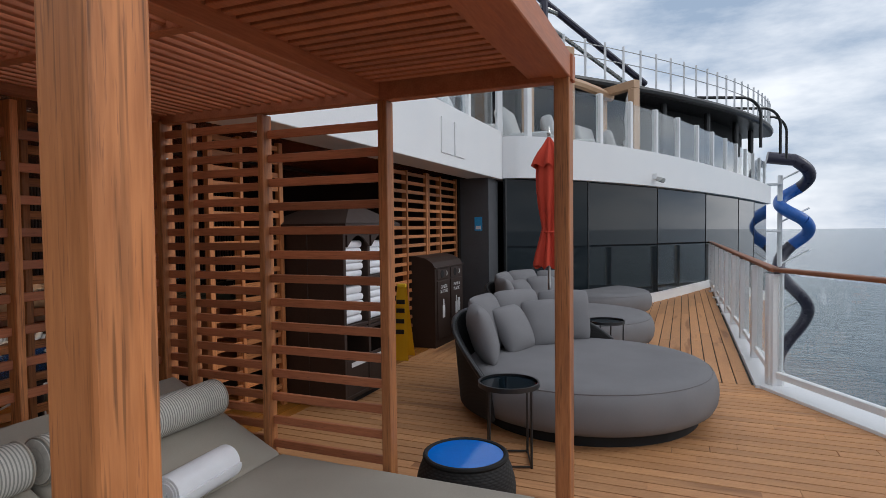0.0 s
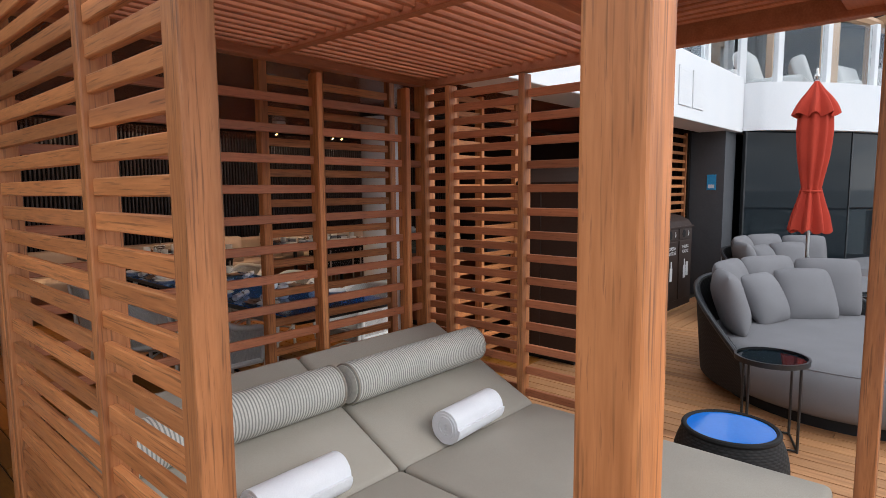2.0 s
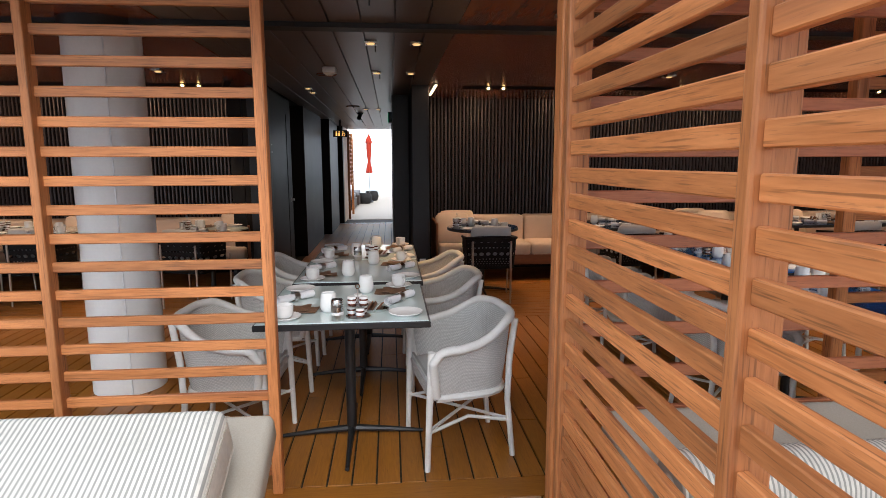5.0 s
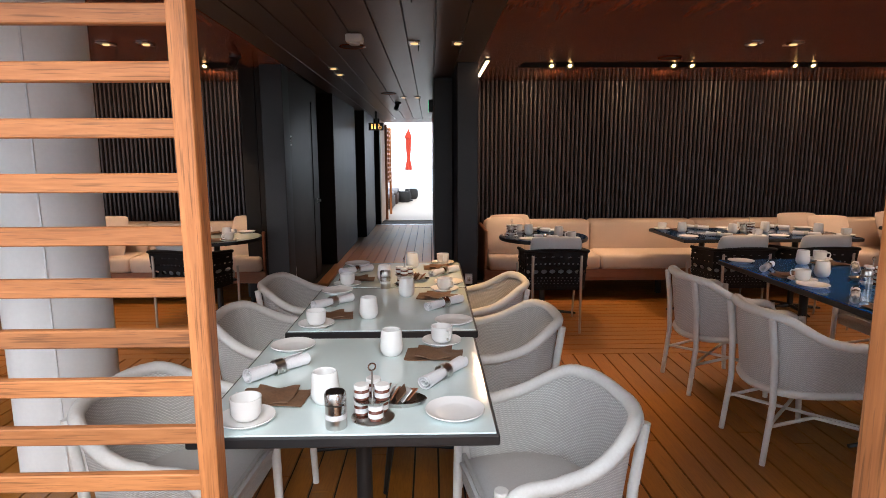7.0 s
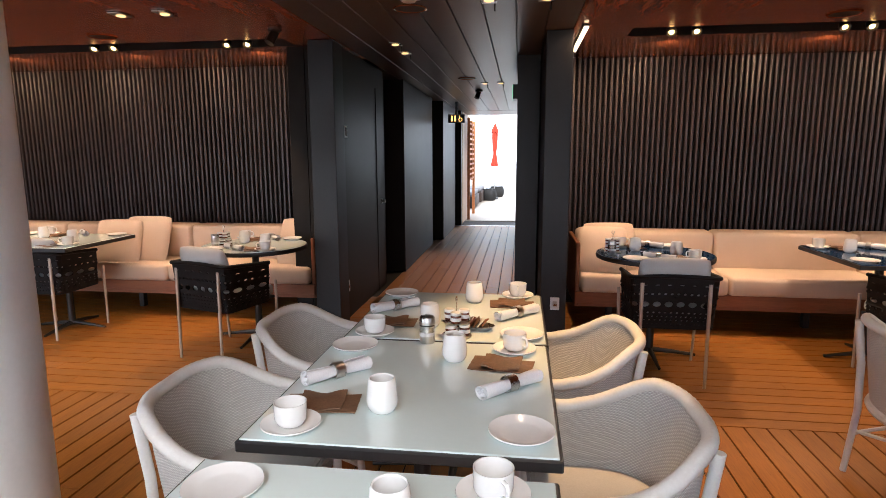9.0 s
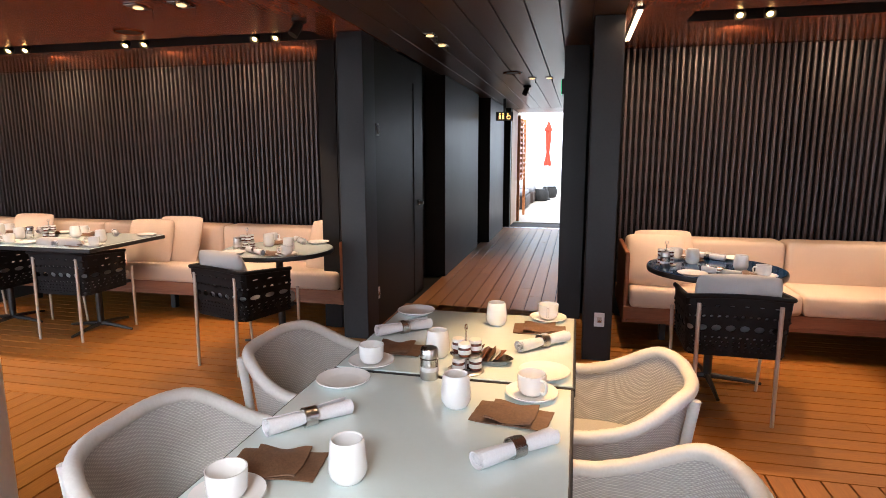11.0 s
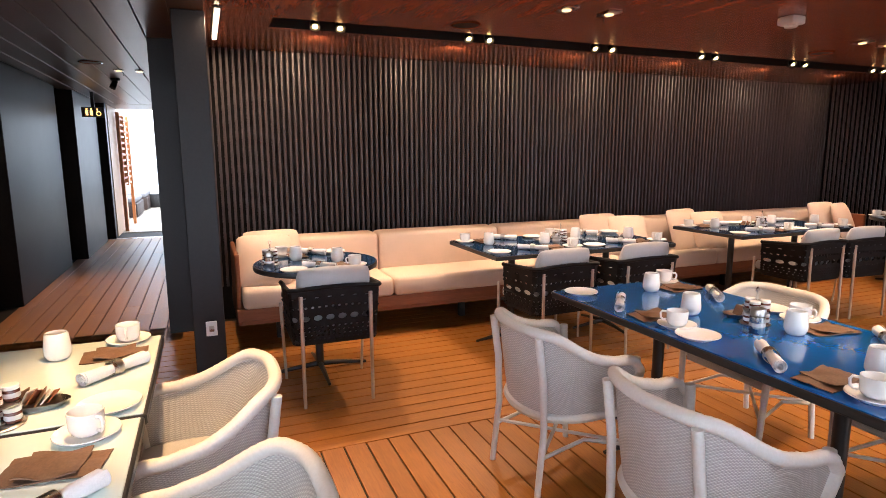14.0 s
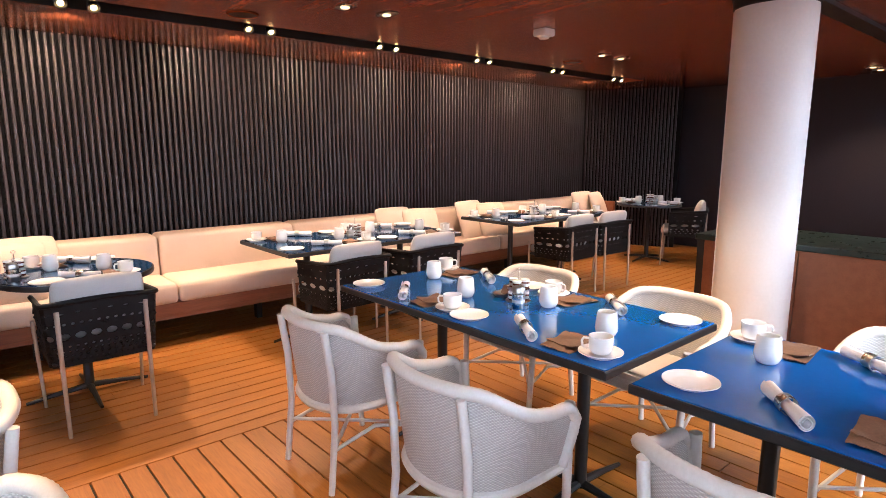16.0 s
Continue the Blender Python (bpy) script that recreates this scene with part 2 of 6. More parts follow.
mattress = mat("grey_beige_cloth", (0.39, 0.355, 0.30), (0.33, 0.30, 0.25), scale=2.5, fine=220, rough=0.9, bump=0.2, spec=0.2)
bed_grey = mat("grey_cloth", (0.205, 0.20, 0.205), (0.17, 0.165, 0.17), scale=3, fine=220, rough=0.92, bump=0.2, spec=0.2)
seat_grey = mat("pale_grey_cloth", (0.55, 0.54, 0.53), (0.48, 0.47, 0.46), scale=4, fine=200, rough=0.9, bump=0.2, spec=0.2)
bolster_cloth = striped("striped_bolster", (0.62, 0.60, 0.54), (0.27, 0.265, 0.245), 0.0135, 1)
towel = mat("white_towel", (0.80, 0.80, 0.82), (0.72, 0.72, 0.75), scale=9, fine=240, rough=0.95, bump=0.5, spec=0.1)
china = mat("white_china", (0.84, 0.835, 0.82), (0.81, 0.805, 0.79), scale=3, rough=0.18, bump=0.0)
loom = weave("white_loom", (0.76, 0.75, 0.72), (0.69, 0.675, 0.645), 62, 34, depth=0.55)
loom_paint = mat("loom_frame", (0.74, 0.73, 0.70), (0.67, 0.655, 0.62), scale=12, rough=0.6, bump=0.4, fine=120)
black_metal = mat("black_metal", (0.012, 0.012, 0.013), (0.018, 0.018, 0.019), scale=10, rough=0.4, bump=0.08)
black_hide = mat("black_hide", (0.007, 0.007, 0.008), (0.005, 0.005, 0.006), scale=10, fine=150, rough=0.65, bump=0.15, spec=0.25)
steel = mat("brushed_steel", (0.55, 0.54, 0.52), (0.48, 0.47, 0.45), scale=12, rough=0.28, metal=1.0, bump=0.05)
leg_steel = mat("satin_leg", (0.52, 0.45, 0.38), (0.46, 0.40, 0.33), scale=12, rough=0.42, metal=0.25, bump=0.05)
leather = mat("brown_leather", (0.20, 0.108, 0.058), (0.12, 0.064, 0.036), scale=9, fine=140, rough=0.6, bump=0.4)
top_white = mat("milky_glass_top", (0.72, 0.83, 0.825), (0.70, 0.81, 0.805), scale=1.5, rough=0.10, rvar=0.03, bump=0.0, coat=0.6)
top_blue = mat("blue_glass_top", (0.008, 0.110, 0.42), (0.006, 0.098, 0.38), scale=1.5, rough=0.10, rvar=0.03, bump=0.0, coat=0.6)
# Blue tops along the bench: their dimmer light is put into the colour.
top_blue_dim = mat("dim_blue_glass_top", (0.007, 0.040, 0.120), (0.006, 0.034, 0.105), scale=1.5, rough=0.08, rvar=0.02, bump=0.0, coat=0.6)
bench_wood = mat("bench_wood", (0.30, 0.115, 0.05), (0.22, 0.08, 0.035), scale=6, stretch=(3, 0.25, 3), rough=0.5, bump=0.15)
orange_cloth = mat("red_canvas", (0.50, 0.060, 0.032), (0.40, 0.042, 0.024), scale=5, fine=160, rough=0.85, bump=0.25, spec=0.2)
brown_metal = mat("dark_brown_metal", (0.042, 0.025, 0.019), (0.033, 0.019, 0.014), scale=5, rough=0.55, bump=0.08, spec=0.3)
tint_glass = mat("tinted_glass", (0.006, 0.011, 0.015), (0.005, 0.009, 0.012), scale=0.6, rough=0.03, rvar=0.015, bump=0.0, spec=0.24)
clear_glass = glassy("clear_glass", (0.92, 0.96, 0.96))
sea_mat = mat("sea_water", (0.042, 0.075, 0.095), (0.022, 0.045, 0.062), scale=0.10, fine=0.45, stretch=(1, 1.8, 1), rough=0.14, rvar=0.06, bump=1.0)
for nd in sea_mat.node_tree.nodes:
    if nd.type == "BUMP":
        nd.inputs["Distance"].default_value = 0.9
slide_dark = mat("slide_dark", (0.035, 0.032, 0.055), rough=0.3, bump=0.05)
slide_blue = mat("slide_blue", (0.03, 0.14, 0.50), rough=0.3, bump=0.05)
wicker_dark = weave("dark_wicker", (0.034, 0.032, 0.031), (0.024, 0.023, 0.022), 40, 14, depth=0.8)
yellow = mat("yellow_plastic", (0.85, 0.55, 0.02), (0.80, 0.50, 0.02), scale=6, rough=0.45, bump=0.05)
lamp_on = glow("lamp_lens", (1.0, 0.60, 0.20), 5.0)
lamp_dim = glow("lamp_lens_dim", (1.0, 0.62, 0.25), 0.5)
strip_on = glow("lamp_strip", (1.0, 0.74, 0.42), 2.2)
green_on = glow("green_sign_light", (0.02, 0.75, 0.25), 0.35)
amber_on = glow("amber_sign_light", (1.0, 0.50, 0.12), 0.7)
black_flat = mat("black_flat", (0.008, 0.008, 0.009), rough=0.8)
navy = mat("navy_wall", (0.030, 0.024, 0.034), (0.024, 0.019, 0.028), scale=2, rough=0.6, bump=0.05)
counter_top = mat("dark_green_stone", (0.018, 0.032, 0.026), (0.013, 0.022, 0.018), scale=14, rough=0.3, bump=0.05)
sign_blue = mat("blue_print", (0.03, 0.32, 0.60), (0.03, 0.25, 0.52), scale=30, rough=0.4, bump=0)
sign_white = mat("white_print", (0.75, 0.75, 0.75), rough=0.5, bump=0)
beige_paint = mat("tan_paint", (0.52, 0.33, 0.20), (0.46, 0.29, 0.17), scale=2, rough=0.5)


# ---- mesh helpers ----
def box(bm, x0, x1, y0, y1, z0, z1, bevel=0.0, seg=1):
    r = bmesh.ops.create_cube(bm, size=1.0, matrix=Matrix.Translation(((x0 + x1) / 2, (y0 + y1) / 2, (z0 + z1) / 2)) @ Matrix.Diagonal((abs(x1 - x0), abs(y1 - y0), abs(z1 - z0), 1)))
    if bevel:
        es = list({e for v in r["verts"] for e in v.link_edges})
        bmesh.ops.bevel(bm, geom=es, offset=bevel, segments=seg, affect="EDGES", profile=0.5)
    return bm


def rod(bm, p0, p1, r0, r1=None, seg=12):
    p0, p1 = Vector(p0), Vector(p1)
    d = p1 - p0
    m = Matrix.Translation((p0 + p1) / 2) @ d.to_track_quat("Z", "Y").to_matrix().to_4x4()
    bmesh.ops.create_cone(bm, cap_ends=True, segments=seg, radius1=r0, radius2=r0 if r1 is None else r1, depth=d.length, matrix=m)
    return bm


def lathe(bm, profile, seg=28, cx=0.0, cy=0.0):
    """Turns (radius, height) points about an upright axis."""
    rings = []
    for r, z in profile:
        if r < 1e-5:
            rings.append([bm.verts.new((cx, cy, z))])
        else:
            rings.append([bm.verts.new((cx + r * math.cos(2 * math.pi * i / seg), cy + r * math.sin(2 * math.pi * i / seg), z)) for i in range(seg)])
    for a, b in zip(rings, rings[1:]):
        for i in range(seg):
            j = (i + 1) % seg
            if len(a) == 1 and len(b) == 1:
                continue
            if len(a) == 1:
                bm.faces.new((a[0], b[j], b[i]))
            elif len(b) == 1:
                bm.faces.new((a[i], a[j], b[0]))
            else:
                bm.faces.new((a[i], a[j], b[j], b[i]))
    bmesh.ops.recalc_face_normals(bm, faces=bm.faces)
    return bm


def tube(bm, pts, r, seg=8, closed=False, flat=1.0):
    """A round bar along points."""
    pts = [Vector(p) for p in pts]
    rings, up = [], None
    for i, p in enumerate(pts):
        a = pts[i - 1] if (i or closed) else p
        b = pts[(i + 1) % len(pts)] if (i < len(pts) - 1 or closed) else p
        d = (b - a).normalized()
        if up is None:
            up = Vector((0, 0, 1)) if abs(d.z) < 0.9 else Vector((1, 0, 0))
        side = d.cross(up).normalized()
        up = side.cross(d).normalized()
        rr = r[i] if isinstance(r, (list, tuple)) else r
        rings.append([bm.verts.new(p + rr * (math.cos(2 * math.pi * k / seg) * side + flat * math.sin(2 * math.pi * k / seg) * up)) for k in range(seg)])
    n = len(rings)
    for i in range(n if closed else n - 1):
        a, b = rings[i], rings[(i + 1) % n]
        for k in range(seg):
            bm.faces.new((a[k], a[(k + 1) % seg], b[(k + 1) % seg], b[k]))
    if not closed:
        bm.faces.new(rings[0][::-1])
        bm.faces.new(rings[-1])
    bmesh.ops.recalc_face_normals(bm, faces=bm.faces)
    return bm


def sheet(bm, fn, nu, nv, thick=0.0, closed_u=False):
    """A curved sheet fn(u, v) with thickness, and its u and v as texture coordinates."""
    uvl = bm.loops.layers.uv.verify()
    g = [[bm.verts.new(fn(i / nu, j / nv)) for j in range(nv + 1)] for i in range(nu + (0 if closed_u else 1))]
    fs = []
    for i in range(nu):
        for j in range(nv):
            i2 = (i + 1) % len(g)
            f = bm.faces.new((g[i][j], g[i2][j], g[i2][j + 1], g[i][j + 1]))
            for lp, (a, b) in zip(f.loops, ((i, j), (i + 1, j), (i + 1, j + 1), (i, j + 1))):
                lp[uvl].uv = (a / nu, b / nv)
            fs.append(f)
    if thick:
        bmesh.ops.recalc_face_normals(bm, faces=fs)
        bmesh.ops.solidify(bm, geom=fs, thickness=thick)
    return bm


def cushion(bm, w, d, h, puff=0.35, n=10):
    """A stuffed cushion about the origin: full in the middle, thin at its edges."""
    def fn(s):
        def place(u, v):
            p, q = math.sin(math.pi * (u - 0.5)), math.sin(math.pi * (v - 0.5))
            full = (max(0.0, 1 - abs(p) ** 2.4) * max(0.0, 1 - abs(q) ** 2.4)) ** puff
            crease = 1 - 0.05 * math.sin(5.0 * p + 2.0 * q) * math.sin(4.0 * q)
            return (w / 2 * p * (1 - 0.07 * abs(q) ** 6), d / 2 * q * (1 - 0.07 * abs(p) ** 6), s * h / 2 * full * crease)
        return place
    for s in (1, -1):
        sheet(bm, fn(s), n, n)
    bmesh.ops.remove_doubles(bm, verts=bm.verts, dist=0.0008)
    bmesh.ops.recalc_face_normals(bm, faces=bm.faces)
    return bm


def part(name, bm, material, parent=None, label="", smooth=False):
    me = bpy.data.meshes.new(name)
    bm.to_mesh(me)
    bm.free()
    me.materials.append(material)
    if smooth:
        me.shade_smooth()
        me.set_sharp_from_angle(angle=radians(40))
    ob = new(name, me)
    if parent is not None:
        ob.parent = parent
    if label:
        tagged(ob, label)
    return ob


def thing(name, label, category, x=0, y=0, z=0, rz=0, group="", kind=""):
    ob = new(name)
    ob.empty_display_size = 0.1
    ob.matrix_world = pose(x, y, z, 0, 0, rz)
    return tagged(ob, label, category, group, kind)


def B():
    return bmesh.new()


def setting(name, bm, material, label, category, smooth=False):
    ob = part(name, bm, material, None, "", smooth)
    return tagged(ob, label, category, "", "structure")


def slab(name, x0, x1, y0, y1, z0, z1, material, label, category, bevel=0.0):
    return setting(name, box(B(), x0, x1, y0, y1, z0, z1, bevel), material, label, category)


def planks(parent, x0, x1, y0, y1, axis, width, gap, z, material, name="plank", length=2.4, thick=0.012, end=None):
    """Boards of their own, laid in rows with staggered ends, over the floor from x0, y0 to x1, y1."""
    meshes = {}
    a0, a1, b0, b1 = (x0, x1, y0, y1) if axis == "x" else (y0, y1, x0, x1)
    rows = max(1, round((b1 - b0) / width))
    w = (b1 - b0) / rows
    for i in range(rows):
        c = b0 + w * (i + 0.5)
        stop = end(c) if end else a1
        p = a0 - length * random.random() * 0.9
        while p < stop - 0.02:
            s, e = max(p, a0), min(p + length, stop)
            p += length
            if e - s < 0.05:
                continue
            ln = round(e - s - 0.004, 2)
            if ln not in meshes:
                bm = B()
                if axis == "x":
                    box(bm, -ln / 2, ln / 2, -(w - gap) / 2, (w - gap) / 2, -thick, 0, 0.0015)
                else:
                    box(bm, -(w - gap) / 2, (w - gap) / 2, -ln / 2, ln / 2, -thick, 0, 0.0015)
                me = bpy.data.meshes.new(name)
                bm.to_mesh(me)
                bm.free()
                me.materials.append(material)
                meshes[ln] = me
            o = new(name, meshes[ln])
            o.parent = parent
            mid = (s + e) / 2
            o.location = (mid, c, z) if axis == "x" else (c, mid, z)

# ---- structure: floors ----
CEIL = 2.33
WALLX = -8.95
OUT = -2.95

sub = slab("floor", -16.0, OUT, -9.0, 10.0, -0.25, -0.014, caulk, "dark caulked wooden dining floor", "floor")
deck = slab("pavement", OUT, 0.95, -3.2, 18.0, -0.25, -0.014, caulk, "caulked teak deck of the ship", "deck")

# ---- structure: dining room ----
RX0, RX1 = -8.00, -7.68
ceiling_bm = B()
for y0, y1 in ((-9.0, -1.62), (0.20, 10.0)):
    box(ceiling_bm, -9.3, RX0, y0, y1, CEIL, CEIL + 0.12)
    box(ceiling_bm, RX1, OUT, y0, y1, CEIL, CEIL + 0.12)
for y0, y1 in ((-9.0, -7.4), (-2.0, -1.62), (0.20, 0.62), (7.35, 10.0)):
    box(ceiling_bm, RX0, RX1, y0, y1, CEIL, CEIL + 0.12)
setting("ceiling", ceiling_bm, wood_dark, "glossy red-brown wooden ceiling panels", "ceiling")
cb = B()
w = 1.82 / 9
for i in range(9):
    box(cb, -15.3, OUT, -1.62 + i * w + 0.004, -1.62 + (i + 1) * w - 0.004, CEIL + 0.002, CEIL + 0.03, 0.002)
box(cb, -15.3, OUT, -1.62, 0.20, CEIL + 0.031, CEIL + 0.12)
setting("ceiling", cb, ceil_grey, "grey-brown plank ceiling over the passage", "ceiling")


def slat_wall(name, p0, p1, top, bottom=0.0, pitch=0.0495):
    """A dark wall from p0 to p1 with upright slats standing proud of its right-hand side."""
    d = Vector((p1[0] - p0[0], p1[1] - p0[1], 0))
    wall = setting(name, box(B(), -0.12, -0.03, 0, d.length, 0, CEIL), slat_back, "black wall faced with upright black slats", "wall")
    wall.matrix_world = pose(p0[0], p0[1], 0, 0, 0, math.degrees(math.atan2(-d.x, d.y)))
    sb = box(B(), -0.016, 0.016, -0.0115, 0.0115, bottom, top, 0.003)
    me = bpy.data.meshes.new("slat")
    sb.to_mesh(me)
    sb.free()
    me.materials.append(slat_black)
    for i in range(int(d.length / pitch)):
        o = new("slat", me)
        o.parent = wall
        o.location = (-0.014, pitch * (i + 0.5), 0)
    return wall


slat_wall("wall_west", (WALLX, 0.20), (WALLX, 7.88), CEIL - 0.004, 0.3)
slat_wall("wall_south_west", (WALLX, -7.6), (WALLX, -1.84), CEIL - 0.004, 0.3)
slat_wall("wall_return", (WALLX, 7.88), (-7.66, 8.37), CEIL - 0.004)
slab("wall_north", -7.86, OUT - 0.2, 8.75, 8.9, 0, CEIL, navy, "dark navy wall of the dining room", "wall")
slab("wall_south", -9.1, OUT, -7.75, -7.62, 0, CEIL, navy, "dark wall closing the dining room", "wall")
slab("wall_east_panel", -3.3, -3.15, 8.2, 8.75, 0, CEIL, black_gloss, "black wall beside the screens", "wall")

# Unseen filler slabs, added to stop daylight leaking in at the corner joint.
slab("wall_back_fill", -9.6, -9.10, 7.6, 9.2, 0, CEIL, black_flat, "unseen slab that keeps daylight out of the slatted corner", "wall")
slab("wall_back_fill", -9.10, -7.2, 8.91, 9.1, 0, CEIL, black_flat, "unseen slab that keeps daylight out of the slatted corner", "wall")
# piers at the passage mouth
slab("wall_pier", -7.95, -7.66, 0.01, 0.205, 0, CEIL, black_paint, "matt black pier at the passage", "pier", 0.004)
slab("wall_pier", -9.07, -7.95, 0.02, 0.16, 0, CEIL, black_paint, "matt black passage wall", "wall")
slab("wall_pier", -8.0, -7.75, -1.83, -1.625, 0, CEIL, black_paint, "matt black pier at the passage", "pier", 0.004)
# passage walls: each panel stands a little further into the passage than the one before
for x0, x1, y, m_, words in ((-9.55, -8.0, -1.655, black_gloss, "satin black door panel in the passage wall"), (-10.2, -9.55, -1.80, black_flat, "black recess in the passage wall"),
                             (-12.5, -10.2, -1.56, black_gloss, "satin black passage wall panel"), (-13.0, -12.5, -1.76, black_flat, "black recess in the passage wall"),
                             (-14.8, -13.0, -1.45, black_gloss, "satin black passage wall panel"), (-15.12, -14.8, -1.70, black_flat, "black recess in the passage wall"),
                             (-15.3, -15.12, -1.36, black_gloss, "satin black passage wall panel")):
    slab("wall_passage", x0, x1, -1.95, y, 0, CEIL, m_, words, "wall", 0.004)
slab("wall_outer", -17.2, -15.41, -1.95, -1.36, 0, CEIL, beige_paint, "tan painted outer wall beyond the passage", "wall", 0.004)
slab("trim", -9.20, -9.185, -1.655, -1.650, 0, 2.12, black_flat, "dark joint of the passage door", "trim")
slab("wall_passage", -15.3, -8.7, -0.20, 0.0, 0, CEIL, black_paint, "matt black passage wall", "wall")
slab("wall_passage", -9.15, -9.075, 0.0, 0.2, 0, CEIL, black_flat, "black passage wall", "wall")
slab("wall_back", -15.4, -15.3, -9.0, -1.6, 0, 4.0, white_paint, "white painted outer wall of the ship", "wall")
slab("wall_back", -15.4, -15.3, 0.0, 9.0, 0, 4.0, white_paint, "white painted outer wall of the ship", "wall")
# Slabs added above and behind the recesses to keep daylight from leaking in.
slab("ceiling", -15.3, -8.7, -2.1, -1.62, CEIL, CEIL + 0.12, black_flat, "dark ceiling edge over the passage recesses", "ceiling")
slab("wall_passage", -15.3, -8.0, -2.1, -1.955, 0, CEIL, black_flat, "black wall behind the passage panels", "wall")
slab("trim", -15.10, -15.02, -1.45, -0.2, -0.012, 0.004, steel, "metal threshold of the passage", "trim")
# ---- structure: ship outside ----
slab("wall_fascia", -3.05, -2.62, -9.0, 8.75, 2.26, 3.0, white_paint, "white painted steel fascia over the deck", "fascia", 0.006)
sea = B()
box(sea, -4000, 4000, -4000, 4000, -27, -26)
setting("water", sea, sea_mat, "grey-blue rippled open sea", "sea")


# ---- cabana ----
def upright(parent, x, y, sx, sy, z0, z1, name="post"):
    return part(name, box(B(), x - sx / 2, x + sx / 2, y - sy / 2, y + sy / 2, z0, z1, 0.006, 2), teak["z"], parent)


def lattice(parent, a0, a1, c, axis, z0, z1, ups, out, pitch=0.113, wood=None, other=None, deep=0.012):
    """Level slats between a0 and a1 in the plane c, with deep uprights at ups; out: which way the slats stand proud.
    other: the lowest height and pitch of the last bay, where it is laid out differently."""
    stops = [a0] + list(ups) + [a1]
    wood = wood or teak
    for u in ups:
        if axis == "x":
            upright(parent, u, c - out * 0.012, 0.036, 0.075, z0 - 0.04, z1 + 0.02, "upright")
        else:
            upright(parent, c - out * 0.012, u, 0.075, 0.036, z0 - 0.04, z1 + 0.02, "upright")
    for s, e in zip(stops, stops[1:]):
        low, gap = other if other and e == a1 else (z0, pitch)
        s2, e2 = s + (0.018 if s in ups else 0), e - (0.018 if e in ups else 0)
        ln = e2 - s2
        bm = box(B(), -ln / 2, ln / 2, -deep, deep, -0.021, 0.021, 0.003) if axis == "x" else box(B(), -deep, deep, -ln / 2, ln / 2, -0.021, 0.021, 0.003)
        me = bpy.data.meshes.new("slat")
        bm.to_mesh(me)
        bm.free()
        me.materials.append(wood[axis])
        k = 0
        while low + k * gap < z1:
            o = new("slat", me)
            o.parent = parent
            mid = (s2 + e2) / 2
            o.location = (mid, c, low + k * gap) if axis == "x" else (c, mid, low + k * gap)
            k += 1


CX0, CX1, CY0, CY1 = -2.78, -0.47, 0.32, 2.47
cab = thing("cabana", "open teak cabana with slatted sides and slatted roof", "cabana")
P = 0.09
upright(cab, CX0, CY0, 0.07, 0.08, 0, 2.138)
upright(cab, CX0, CY1, P, P, 0, 2.138)
upright(cab, -0.515, 0.385, 0.072, 0.068, 0, 2.138)
upright(cab, CX1, CY1, 0.065, P, 0, 2.138)
upright(cab, -1.285, CY0 - 0.012, 0.065, 0.07, 0, 2.118)
upright(cab, -1.32, CY1, 0.05, 0.07, 0, 2.118)
lattice(cab, CX0 + 0.035, -1.3175, CY0 - 0.02, "x", 0.1995, 2.09, (-2.68, -1.78), -1, 0.0775, None, None, 0.011)
lattice(cab, CX0 + 0.045, -1.345, CY1, "x", 0.1515, 2.09, (-2.55, -2.03), 1, 0.0795, teak_shade, (0.1265, 0.1255))
lattice(cab, CY0 + 0.04, CY1 - 0.045, CX0, "y", 0.180, 2.08, (1.02, 1.65, 2.28), -1, 0.148, teak_shade)
for k in range(3):
    for y in (CY0, CY1):
        part("bolt", rod(B(), (CX0 + 0.045, y, 2.06 - 0.07 * k), (CX0 + 0.049, y, 2.06 - 0.07 * k), 0.009, None, 10), steel, cab, "steel bolt head")
        part("bolt", rod(B(), (CX0 - 0.02, CY0 - 0.045, 2.06 - 0.07 * k), (CX0 - 0.02, CY0 - 0.049, 2.06 - 0.07 * k), 0.009, None, 10), steel, cab, "steel bolt head")
# roof
XM = -1.37
YM = (CY0 + CY1) / 2
for y in (CY0, CY1):
    part("beam", box(B(), CX0 - 0.045, CX1 + 0.045, y - 0.03, y + 0.03, 2.118, 2.228, 0.004), teak_red, cab)
part("beam", box(B(), CX0, XM, YM - 0.025, YM + 0.025, 2.143, 2.218, 0.004), teak_red, cab)
for x in (CX0, XM, CX1):
    part("beam", box(B(), x - 0.035, x + 0.035, CY0 - 0.045, CY1 + 0.045, 2.128, 2.233, 0.004), teak_red, cab)
part("beam", box(B(), CX1 - 0.15, CX1 - 0.038, CY0, CY1, 2.143, 2.218, 0.004), teak_red, cab)


def roof_slats(size, axis, tilt, places, half_w=0.021, half_h=0.013):
    """Louvre boards under the roof, tilted about their long axis."""
    bm = box(B(), -size / 2, size / 2, -half_w, half_w, -half_h, half_h, 0.003)
    bmesh.ops.rotate(bm, matrix=Matrix.Rotation(radians(tilt), 3, "X"), verts=bm.verts)
    if axis == "y":
        bmesh.ops.rotate(bm, matrix=Matrix.Rotation(radians(90), 3, "Z"), verts=bm.verts)
    me = bpy.data.meshes.new("roof_slat")
    bm.to_mesh(me)
    bm.free()
    me.materials.append(teak_red)
    for pl in places:
        o = new("roof_slat", me)
        o.parent = cab
        o.location = pl


roof_slats(CY1 - CY0, "y", 0, [(CX0 + 0.075 + 0.066 * k, YM, 2.183) for k in range(21)], 0.0125, 0.024)
lx = (CX1 - XM) - 0.14
